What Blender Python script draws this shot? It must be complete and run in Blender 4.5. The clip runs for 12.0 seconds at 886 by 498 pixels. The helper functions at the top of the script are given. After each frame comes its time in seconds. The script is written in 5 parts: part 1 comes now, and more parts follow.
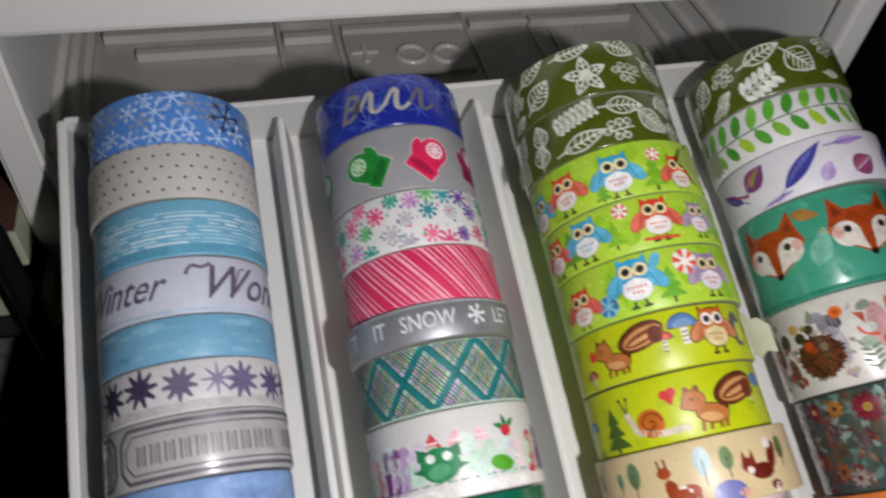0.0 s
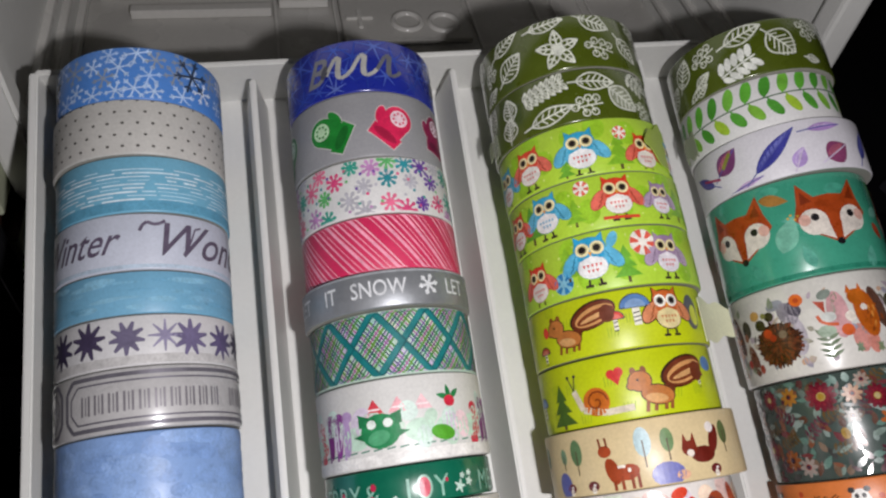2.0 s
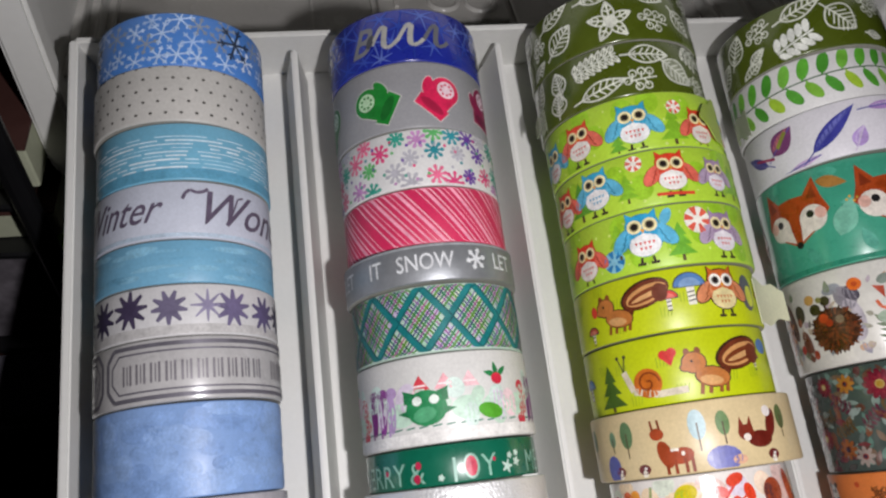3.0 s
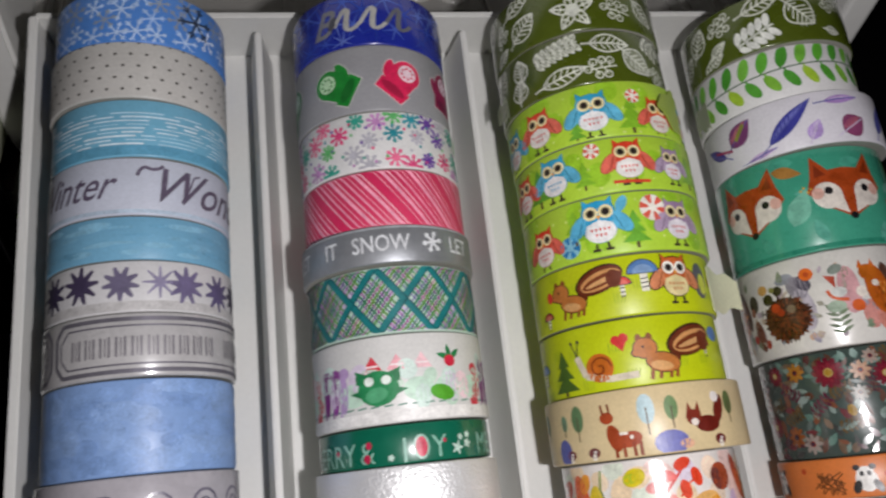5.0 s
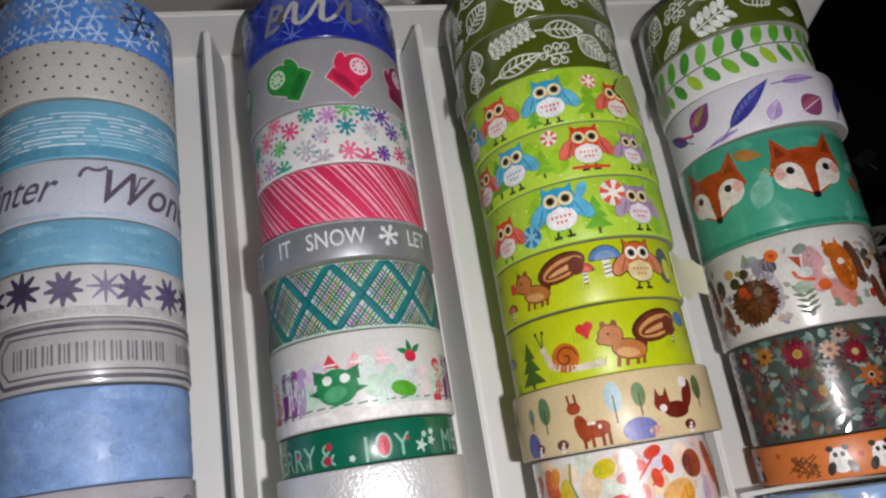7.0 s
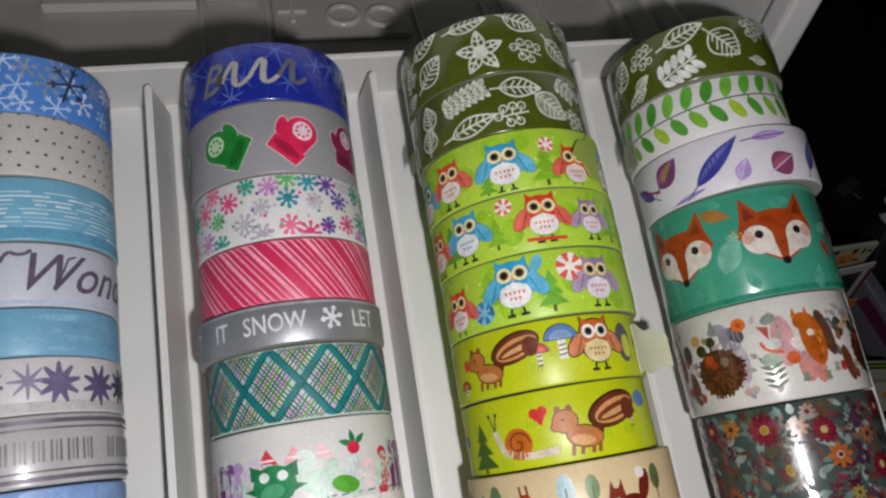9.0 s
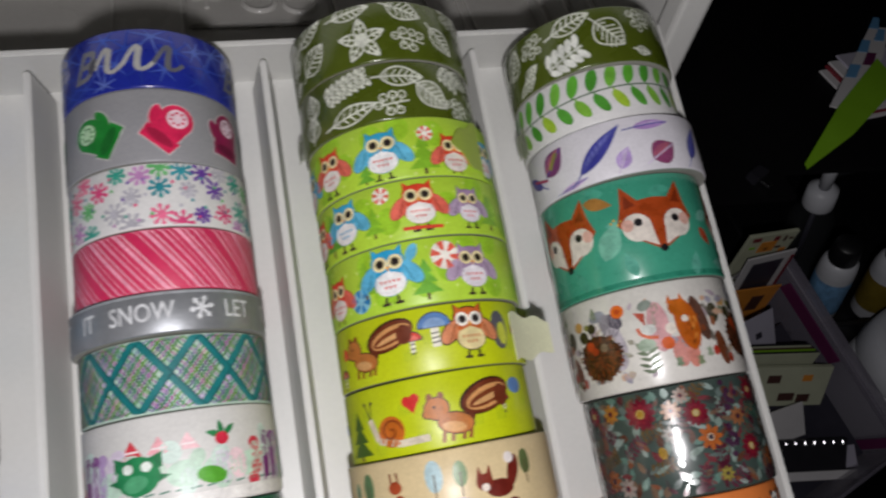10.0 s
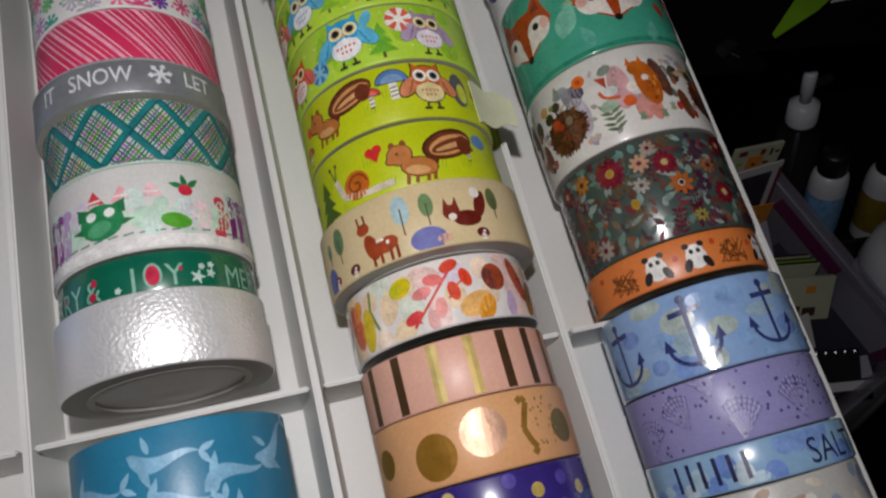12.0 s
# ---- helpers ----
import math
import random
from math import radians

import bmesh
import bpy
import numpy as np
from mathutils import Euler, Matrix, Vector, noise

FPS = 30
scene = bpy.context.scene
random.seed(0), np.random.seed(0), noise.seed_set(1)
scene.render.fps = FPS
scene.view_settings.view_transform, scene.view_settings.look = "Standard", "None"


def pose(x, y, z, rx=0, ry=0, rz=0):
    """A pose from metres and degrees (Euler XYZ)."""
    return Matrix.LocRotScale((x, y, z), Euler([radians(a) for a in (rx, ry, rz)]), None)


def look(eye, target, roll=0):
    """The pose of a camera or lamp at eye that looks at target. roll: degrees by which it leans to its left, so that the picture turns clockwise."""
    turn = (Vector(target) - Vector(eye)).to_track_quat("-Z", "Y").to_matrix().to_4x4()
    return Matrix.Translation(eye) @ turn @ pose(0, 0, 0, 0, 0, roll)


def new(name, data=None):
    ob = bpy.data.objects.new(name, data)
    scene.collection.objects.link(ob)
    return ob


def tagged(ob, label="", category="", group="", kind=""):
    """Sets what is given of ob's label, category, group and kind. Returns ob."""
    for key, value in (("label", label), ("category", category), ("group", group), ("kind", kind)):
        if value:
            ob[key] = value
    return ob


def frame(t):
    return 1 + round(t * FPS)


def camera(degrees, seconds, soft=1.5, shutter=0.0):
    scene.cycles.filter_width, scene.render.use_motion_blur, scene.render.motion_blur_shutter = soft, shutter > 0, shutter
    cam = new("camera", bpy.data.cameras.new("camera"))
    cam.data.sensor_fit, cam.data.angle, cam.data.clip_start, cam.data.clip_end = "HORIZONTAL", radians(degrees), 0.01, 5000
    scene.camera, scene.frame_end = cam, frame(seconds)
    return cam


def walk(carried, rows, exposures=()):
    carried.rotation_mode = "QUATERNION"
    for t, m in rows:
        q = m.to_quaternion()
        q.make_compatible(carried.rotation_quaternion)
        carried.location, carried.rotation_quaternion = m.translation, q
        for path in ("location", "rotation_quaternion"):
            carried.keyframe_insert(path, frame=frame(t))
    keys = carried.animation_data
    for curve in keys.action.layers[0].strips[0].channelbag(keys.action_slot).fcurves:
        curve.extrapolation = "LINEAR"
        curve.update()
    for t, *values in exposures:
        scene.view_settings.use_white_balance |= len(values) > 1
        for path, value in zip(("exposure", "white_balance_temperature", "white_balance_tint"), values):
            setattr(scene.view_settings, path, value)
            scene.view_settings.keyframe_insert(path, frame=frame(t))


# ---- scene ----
TRAY = pose(0, 0, 0.30, 21.0, 0, 0)      # the pulled-out tray tips forward by 21 degrees
CELL = TRAY @ pose(0, 0, 0, 0, 0, 2.84)  # and stands askew by a few degrees
cam = camera(60.44, 12.0, soft=2.3, shutter=0.5)
PATH = [
    (0, (0.0028, 0.0417, 0.2111), (0.3876, 0.7155, -1.6322), 22.77),
    (0.5, (0.0172, 0.0365, 0.2169), (0.4047, 0.6656, -1.6417), 26.11),
    (1, (0.0211, 0.0373, 0.2169), (0.3725, 0.6602, -1.6508), 24.51),
    (1.5, (0.0212, 0.0398, 0.2128), (0.3550, 0.6428, -1.6646), 24.78),
    (2, (0.0177, 0.0394, 0.2132), (0.3484, 0.6504, -1.6622), 24.29),
    (2.5, (0.0177, 0.0389, 0.2102), (0.3457, 0.6474, -1.6666), 24.10),
    (3, (0.0111, 0.0369, 0.2059), (0.2996, 0.6393, -1.6793), 22.54),
    (3.2, (0.0140, 0.0380, 0.2084), (0.3118, 0.6162, -1.6829), 23.80),
    (4.8, (0.0129, 0.0310, 0.2067), (0.3406, 0.6331, -1.6722), 26.73),
    (5, (0.0166, 0.0331, 0.2062), (0.3536, 0.6266, -1.6738), 27.37),
    (5.5, (0.0224, 0.0322, 0.2063), (0.3946, 0.6568, -1.6569), 27.31),
    (6, (0.0216, 0.0311, 0.2046), (0.4074, 0.6587, -1.6547), 27.62),
    (6.5, (0.0206, 0.0307, 0.2047), (0.4048, 0.6556, -1.6559), 27.48),
    (7, (0.0224, 0.0297, 0.2014), (0.4092, 0.6505, -1.6601), 27.42),
    (7.2, (0.0202, 0.0306, 0.2021), (0.4149, 0.6456, -1.6596), 28.23),
    (8.8, (0.0274, 0.0515, 0.2004), (0.4417, 0.5998, -1.6778), 32.78),
    (9, (0.0362, 0.0516, 0.2017), (0.4237, 0.6226, -1.6755), 29.10),
    (9.5, (0.0371, 0.0517, 0.2045), (0.4546, 0.6029, -1.6722), 31.95),
    (10, (0.0557, 0.0491, 0.2057), (0.5269, 0.5816, -1.6637), 35.71),
    (10.5, (0.0665, 0.0484, 0.2027), (0.5406, 0.5979, -1.6610), 33.61),
    (11, (0.0664, 0.0237, 0.1997), (0.5447, 0.6572, -1.6360), 28.49),
    (11.5, (0.0591, -0.0043, 0.1896), (0.5305, 0.6873, -1.6269), 24.74),
    (12, (0.0593, -0.0151, 0.1858), (0.5212, 0.6702, -1.6355), 23.96),
]
walk(cam, [(t, TRAY @ look(eye, target, roll)) for t, eye, target, roll in PATH],
     exposures=[(0, 0.06), (1, 0.0), (3, 0.08), (5, -0.13), (7.2, -0.14), (9, -0.12), (9.8, -0.12), (10.6, 0.02), (11.2, -0.1), (12, -0.46)])

# ---- light: a torch held beside the camera, in a dark room ----
world = bpy.data.worlds.new("dark_room")
scene.world = world
world.use_nodes = True
world.node_tree.nodes["Background"].inputs[0].default_value = (0.85, 0.92, 1.0, 1)
world.node_tree.nodes["Background"].inputs[1].default_value = 0.004
torch = new("torch", bpy.data.lights.new("torch", "POINT"))
torch.data.energy = 1.48
torch.data.color = (0.985, 0.950, 0.97)
torch.data.shadow_soft_size = 0.004
torch.matrix_world = TRAY @ pose(0.054, 0.022, 0.222)
scene.view_settings.exposure = 0.0


# ---- materials ----
def lin(h):
    h = h.lstrip("#")
    out = []
    for i in (0, 2, 4):
        c = int(h[i:i + 2], 16) / 255
        out.append(c / 12.92 if c <= 0.04045 else ((c + 0.055) / 1.055) ** 2.4)
    return (*out, 1.0)


def surface(name, color, rough=0.5, metal=0.0, grain=0.08, grain_size=900.0, blotch=0.08, blotch_size=60.0, bump=0.0, bump_size=1500.0, coat=0.0, attr=False, spec=0.5, trans=0.0, alpha=1.0, rough_var=0.1):
    """A material with grain and broader blotches over its colour, fine relief and uneven gloss."""
    m = bpy.data.materials.new(name)
    m.use_nodes = True
    nt = m.node_tree
    b = nt.nodes["Principled BSDF"]
    coord = nt.nodes.new("ShaderNodeTexCoord")

    def noise_node(size, detail):
        n = nt.nodes.new("ShaderNodeTexNoise")
        n.inputs["Scale"].default_value = size
        n.inputs["Detail"].default_value = detail
        nt.links.new(coord.outputs["Object"], n.inputs["Vector"])
        return n

    def ranged(src, lo, hi):
        r = nt.nodes.new("ShaderNodeMapRange")
        r.inputs["From Min"].default_value, r.inputs["From Max"].default_value = 0.25, 0.75
        r.inputs["To Min"].default_value, r.inputs["To Max"].default_value = lo, hi
        nt.links.new(src, r.inputs["Value"])
        return r.outputs["Result"]
    fine, broad = noise_node(grain_size, 3), noise_node(blotch_size, 4)
    mul = nt.nodes.new("ShaderNodeMath")
    mul.operation = "MULTIPLY"
    nt.links.new(ranged(fine.outputs["Fac"], 1 - grain, 1 + grain), mul.inputs[0])
    nt.links.new(ranged(broad.outputs["Fac"], 1 - blotch, 1 + blotch), mul.inputs[1])
    mix = nt.nodes.new("ShaderNodeVectorMath")
    mix.operation = "MULTIPLY"
    if attr:
        a = nt.nodes.new("ShaderNodeAttribute")
        a.attribute_name = "ink"
        nt.links.new(a.outputs["Color"], mix.inputs[0])
    else:
        mix.inputs[0].default_value = color[:3]
    nt.links.new(mul.outputs[0], mix.inputs[1])
    nt.links.new(mix.outputs[0], b.inputs["Base Color"])
    nt.links.new(ranged(broad.outputs["Fac"], max(0.02, rough - rough_var), min(1, rough + rough_var)), b.inputs["Roughness"])
    b.inputs["Metallic"].default_value = metal
    b.inputs["Specular IOR Level"].default_value = spec
    b.inputs["Coat Weight"].default_value = coat
    b.inputs["Coat Roughness"].default_value = 0.16 if coat > 0.5 else 0.3
    b.inputs["Transmission Weight"].default_value = trans
    b.inputs["Alpha"].default_value = alpha
    if bump:
        bn = nt.nodes.new("ShaderNodeBump")
        bn.inputs["Strength"].default_value = bump
        bn.inputs["Distance"].default_value = 0.0004
        nz = noise_node(bump_size, 2)
        nt.links.new(nz.outputs["Fac"], bn.inputs["Height"])
        nt.links.new(bn.outputs["Normal"], b.inputs["Normal"])
    return m


MATS = {}


def paper(hexcol, finish="matt"):
    """Tape stock of one colour; matt rice paper, glossy film or metal foil."""
    key = (hexcol, finish)
    if key not in MATS:
        c = lin(hexcol)
        if finish == "foil":
            MATS[key] = surface("foil_tape", c, 0.42, 0.55, 0.06, 700, 0.1, 90, 0.08, 900)
        elif finish == "glitter":
            MATS[key] = surface("glitter_tape", c, 0.44, 0.5, 0.03, 2500, 0.03, 300, 0.6, 1300, coat=0.5, spec=1.0, rough_var=0.04)
        elif finish == "gloss":
            MATS[key] = surface("gloss_tape", c, 0.3, 0.0, 0.06, 900, 0.10, 120, 0.03, 600, coat=1.0)
        else:
            MATS[key] = surface("rice_paper_tape", c, 0.42, 0.0, 0.07, 1400, 0.07, 110, 0.05, 1300, coat=0.12)
    return MATS[key]


INK = surface("ink", (1, 1, 1, 1), 0.42, 0.0, 0.14, 1500, 0.2, 330, attr=True, coat=0.12)
INK_GLOSS = surface("ink_gloss", (1, 1, 1, 1), 0.3, 0.0, 0.14, 1500, 0.22, 330, attr=True, coat=1.0)
INK_FOIL = surface("ink_foil", (1, 1, 1, 1), 0.4, 0.4, 0.05, 1600, 0.1, 300, attr=True)
PLASTIC = surface("white_plastic", lin("#e0e0dc"), 0.4, 0, 0.02, 700, 0.05, 25, 0.02, 500, spec=0.4)
CABINET = surface("white_cabinet_plastic", lin("#dcdcd8"), 0.45, 0, 0.02, 500, 0.05, 15, 0.03, 400, spec=0.35)
GREYPL = surface("grey_plastic", lin("#cbc9c4"), 0.28, 0, 0.03, 600, 0.07, 18, 0.02, 300, spec=0.5)
# paler copy of the grey plastic: catch-light on raised mouldings put into the colour
GREYPL_LIT = surface("grey_plastic_lit", lin("#dcdad5"), 0.22, 0, 0.03, 600, 0.05, 30, 0.02, 300, spec=0.5)
CORE = surface("cardboard_core", lin("#d2cfc8"), 0.75, 0, 0.1, 900, 0.08, 80, 0.2, 900)
EDGE = surface("wound_tape_edge", lin("#a9a79f"), 0.5, 0, 0.12, 2600, 0.06, 90, 0.1, 2600)
DARK = surface("black_laminate", lin("#0b0a0c"), 0.6, 0, 0.1, 300, 0.15, 12, 0.05, 300, spec=0.15)
ROOM = surface("dark_paint", lin("#111012"), 0.8, 0, 0.05, 60, 0.15, 3, 0.1, 80, spec=0.1)


# ---- mesh helpers ----
def mesh_of(name, verts, faces, mat, smooth=False):
    me = bpy.data.meshes.new(name)
    me.from_pydata([tuple(v) for v in verts], [], faces)
    me.materials.append(mat)
    if smooth:
        me.polygons.foreach_set("use_smooth", [True] * len(me.polygons))
    me.update()
    return me


def thing(name, m, label, category, group="", kind=""):
    ob = new(name)
    ob.matrix_world = m
    ob.empty_display_size = 0.01
    return tagged(ob, label, category, group, kind)


def part(name, bm, mat, parent, label="", m=None, smooth=False):
    me = bpy.data.meshes.new(name)
    if smooth:
        for f in bm.faces:
            f.smooth = True
    bm.to_mesh(me)
    bm.free()
    me.materials.append(mat)
    ob = new(name, me)
    ob.parent = parent
    if m is not None:
        ob.matrix_local = m
    return tagged(ob, label)


def part_mesh(name, me, parent, label="", m=None):
    ob = new(name, me)
    ob.parent = parent
    if m is not None:
        ob.matrix_local = m
    return tagged(ob, label)


def box(x0, x1, y0, y1, z0, z1, bevel=0.0, seg=2):
    bm = bmesh.new()
    bmesh.ops.create_cube(bm, size=1.0, matrix=Matrix.Translation(((x0 + x1) / 2, (y0 + y1) / 2, (z0 + z1) / 2)) @ Matrix.Diagonal((x1 - x0, y1 - y0, z1 - z0, 1)))
    if bevel:
        bmesh.ops.bevel(bm, geom=list(bm.edges), offset=bevel, segments=seg, affect="EDGES", profile=0.6)
    return bm


def prism(pts, z0, z1, bevel=0.0):
    """A flat outline drawn up from z0 to z1."""
    bm = bmesh.new()
    lo = [bm.verts.new((x, y, z0)) for x, y in pts]
    f = bm.faces.new(lo)
    r = bmesh.ops.extrude_face_region(bm, geom=[f])
    for v in r["geom"]:
        if isinstance(v, bmesh.types.BMVert):
            v.co.z = z1
    bmesh.ops.recalc_face_normals(bm, faces=bm.faces)
    if bevel:
        bmesh.ops.bevel(bm, geom=list(bm.edges), offset=bevel, segments=2, affect="EDGES")
    return bm


def lathe(profile, n=32, axis="z"):
    """A turned form from (radius, height) pairs; the ends close where the radius is 0."""
    verts, faces = [], []
    for r, h in profile:
        for i in range(n):
            a = 2 * math.pi * i / n
            verts.append((r * math.cos(a), r * math.sin(a), h) if axis == "z" else (r * math.sin(a), h, r * math.cos(a)))
    for k in range(len(profile) - 1):
        for i in range(n):
            j = (i + 1) % n
            q = (k * n + i, k * n + j, (k + 1) * n + j, (k + 1) * n + i)
            faces.append(q if axis == "z" else q[::-1])
    bm = bmesh.new()
    vs = [bm.verts.new(v) for v in verts]
    for q in faces:
        bm.faces.new([vs[i] for i in q])
    bmesh.ops.remove_doubles(bm, verts=bm.verts, dist=1e-6)
    bmesh.ops.recalc_face_normals(bm, faces=bm.faces)
    return bm


def cut(pts, at, keep_below):
    """The part of an outline on one side of the line u = at."""
    out = []
    for p, q in zip(pts, pts[1:] + pts[:1]):
        ins = (p[0] <= at) == keep_below
        if ins:
            out.append(p)
        if (p[0] - at) * (q[0] - at) < 0:
            out.append((at, p[1] + (q[1] - p[1]) * (at - p[0]) / (q[0] - p[0])))
    return out


def slabs(pts, step=1.5):
    """Cut an outline into narrow strips, so that it can follow the curve of a roll."""
    lo, hi = min(p[0] for p in pts), max(p[0] for p in pts)
    n = int((hi - lo) / step)
    rest, out = list(pts), []
    for i in range(1, n + 1):
        at = lo + (hi - lo) * i / (n + 1) + 1e-5
        piece, rest = cut(rest, at, True), cut(rest, at, False)
        if len(piece) > 2:
            out.append(piece)
        if len(rest) < 3:
            return out
    out.append(rest)
    return out


# ---- prints: flat shapes in millimetres, u round the roll, v across the tape ----
class Print:
    def __init__(self, width, seed=1):
        self.half = width / 2
        self.items = []
        self.rng = random.Random(seed)
        self.level = 0
        self.du, self.dv = 0.0, 0.0

    def poly(self, pts, color, lift=0):
        c = lin(color) if isinstance(color, str) else color
        self.items.append(([(u + self.du, max(-self.half, min(self.half, v + self.dv))) for u, v in pts], c, self.level + lift))

    def ell(self, u, v, ru, rv, color, turn=0, n=14, lift=0):
        if abs(v) > self.half + rv * 0.6:
            return
        c, s = math.cos(radians(turn)), math.sin(radians(turn))
        ring = [(u + ru * math.cos(a) * c - rv * math.sin(a) * s, v + ru * math.cos(a) * s + rv * math.sin(a) * c) for a in [2 * math.pi * i / n for i in range(n)]]
        for i in range(n):
            self.poly([(u, v), ring[i], ring[(i + 1) % n]], color, lift)

    def line(self, pts, w, color, lift=0):
        for (u0, v0), (u1, v1) in zip(pts, pts[1:]):
            length = math.hypot(u1 - u0, v1 - v0)
            if length < 1e-6:
                continue
            nu, nv = -(v1 - v0) / length * w / 2, (u1 - u0) / length * w / 2
            k = max(1, int(length / 1.6))
            for i in range(k):
                a, b = i / k, (i + 1) / k
                p, q = (u0 + (u1 - u0) * a, v0 + (v1 - v0) * a), (u0 + (u1 - u0) * b, v0 + (v1 - v0) * b)
                self.poly([(p[0] - nu, p[1] - nv), (q[0] - nu, q[1] - nv), (q[0] + nu, q[1] + nv), (p[0] + nu, p[1] + nv)], color, lift)

    def band(self, v0, v1, color, u0=-64, u1=64, lift=0):
        k = int((u1 - u0) / 1.4) + 1
        for i in range(k):
            a, b = u0 + (u1 - u0) * i / k, u0 + (u1 - u0) * (i + 1) / k
            self.poly([(a, v0), (b, v0), (b, v1), (a, v1)], color, lift)

    def star(self, u, v, r, color, arms=8, w=0.5, turn=0):
        for i in range(arms):
            a = 2 * math.pi * i / arms + turn
            ca, sa = math.cos(a), math.sin(a)
            self.poly([(u - sa * w, v + ca * w), (u + sa * w, v - ca * w), (u + ca * r + sa * w * 0.3, v + sa * r - ca * w * 0.3), (u + ca * r - sa * w * 0.3, v + sa * r + ca * w * 0.3)], color)

    def flake(self, u, v, r, color, w=0.35):
        for i in range(6):
            a = math.pi * i / 3 + 0.2
            tip = (u + r * math.cos(a), v + r * math.sin(a))
            self.line([(u, v), tip], w, color)
            for s in (-0.7, 0.7):
                m = (u + 0.6 * r * math.cos(a), v + 0.6 * r * math.sin(a))
                self.line([m, (m[0] + 0.3 * r * math.cos(a + s), m[1] + 0.3 * r * math.sin(a + s))], w * 0.8, color)

    def bloom(self, u, v, r, color, heart=None, petals=8):
        for i in range(petals):
            a = 2 * math.pi * i / petals
            self.ell(u + 0.58 * r * math.cos(a), v + 0.58 * r * math.sin(a), 0.45 * r, 0.22 * r, color, math.degrees(a), 8)
        self.ell(u, v, 0.3 * r, 0.3 * r, heart or color, 0, 10, 1)

    def leaf(self, u, v, length, width, turn, fill=None, outline=None, w=0.28, veins=5):
        c, s = math.cos(radians(turn)), math.sin(radians(turn))

        def at(a, b):
            return (u + a * c - b * s, v + a * s + b * c)
        n = 10
        top = [(-length / 2 + length * i / n, width / 2 * math.sin(math.pi * (i / n) ** 0.8)) for i in range(n + 1)]
        if fill:
            for (a0, b0), (a1, b1) in zip(top, top[1:]):
                self.poly([at(a0, -b0), at(a1, -b1), at(a1, b1), at(a0, b0)], fill)
        if outline:
            self.line([at(a, b) for a, b in top], w, outline, 1)
            self.line([at(a, -b) for a, b in top], w, outline, 1)
            self.line([at(-length / 2 - length * 0.22, 0), at(length / 2, 0)], w, outline, 1)
            for i in range(veins):
                a = -length / 2 + length * (i + 0.7) / (veins + 0.7)
                b = width / 2 * math.sin(math.pi * ((a + length / 2) / length) ** 0.8) * 0.8
                for sg in (1, -1):
                    self.line([at(a, 0), at(min(a + b * 0.7, length / 2), sg * b)], w * 0.8, outline, 1)

    def sprig(self, u, v, length, turn, color, pairs=5, size=1.5, w=0.25, outline=False):
        c, s = math.cos(radians(turn)), math.sin(radians(turn))
        self.line([(u - c * length / 2, v - s * length / 2), (u + c * length / 2, v + s * length / 2)], w, color)
        for i in range(pairs):
            a = -length / 2 + length * (i + 0.6) / pairs
            for sg in (1, -1):
                p = (u + a * c - sg * size * 0.75 * s, v + a * s + sg * size * 0.75 * c)
                if outline:
                    self.leaf(p[0], p[1], size * 1.3, size * 0.62, turn + sg * 62, None, color, w * 0.9, 0)
                else:
                    self.ell(p[0], p[1], size * 0.72, size * 0.34, color, turn + sg * 62, 9)

    def words(self, text, u, v, size, color, shear=0.0, squeeze=1.0, bold=0.0):
        """Lettering from the built-in font, its baseline along u."""
        cu = bpy.data.curves.new("lettering", "FONT")
        cu.body, cu.size, cu.shear, cu.resolution_u, cu.offset = text, size, shear, 3, bold
        ob = new("lettering", cu)
        bpy.context.view_layer.update()
        me = ob.evaluated_get(bpy.context.evaluated_depsgraph_get()).to_mesh()
        for p in me.polygons:
            self.poly([(u + me.vertices[i].co.x * squeeze, v + me.vertices[i].co.y) for i in p.vertices], color, 1)
        bpy.data.objects.remove(ob)
        bpy.data.curves.remove(cu)

    def mesh(self, radius, mat):
        verts, faces, cols = [], [], []
        for pts, col, lv in [(q, c, n) for whole, c, n in self.items for q in slabs(whole)]:
            r = radius + 0.00008 + 0.00003 * lv
            if max(abs(p[0]) for p in pts) / 1000 / radius > 2.9:
                continue
            i0 = len(verts)
            for u, v in pts:
                a = u / 1000 / radius
                verts.append((r * math.sin(a), v / 1000, r * math.cos(a)))
            area = sum(p[0] * q[1] - q[0] * p[1] for p, q in zip(pts, pts[1:] + pts[:1]))
            idx = list(range(i0, len(verts)))
            faces.append(idx if area > 0 else idx[::-1])
            cols.append(col)
        me = mesh_of("print", verts, faces, mat)
        at = me.attributes.new("ink", "FLOAT_COLOR", "FACE")
        for i, c in enumerate(cols):
            at.data[i].color = c
        return me


def spread(p, n, gap, fn, u0=-34, u1=34, margin=1.0):
    """Scatter n marks over the tape, none nearer than gap to another."""
    done = []
    for _ in range(n * 30):
        u, v = p.rng.uniform(u0, u1), p.rng.uniform(-p.half + margin, p.half - margin)
        if all((u - a) ** 2 + (v - b) ** 2 > gap * gap for a, b in done):
            done.append((u, v))
            fn(u, v, len(done))
            if len(done) >= n:
                break


# ---- the printed designs ----
def d_blue_flakes(p):
    spread(p, 40, 4.2, lambda u, v, k: p.flake(u, v, p.rng.uniform(2.2, 3.6), p.rng.choice(["#dfe9f7", "#b9d0f0", "#8f99a8", "#a9c4ec"]), 0.4))
    p.level = 2
    for u in (-24, 16.8, 52):
        p.flake(u, 1.6, 5.0, "#26344c", 0.6)


def d_dots(p):
    for r in range(5):
        for i in range(-18, 19):
            p.ell(i * 3.4 + (1.7 if r % 2 else 0), -p.half + 1.7 + r * 3.0, 0.42, 0.36, "#55534f", 0, 8)


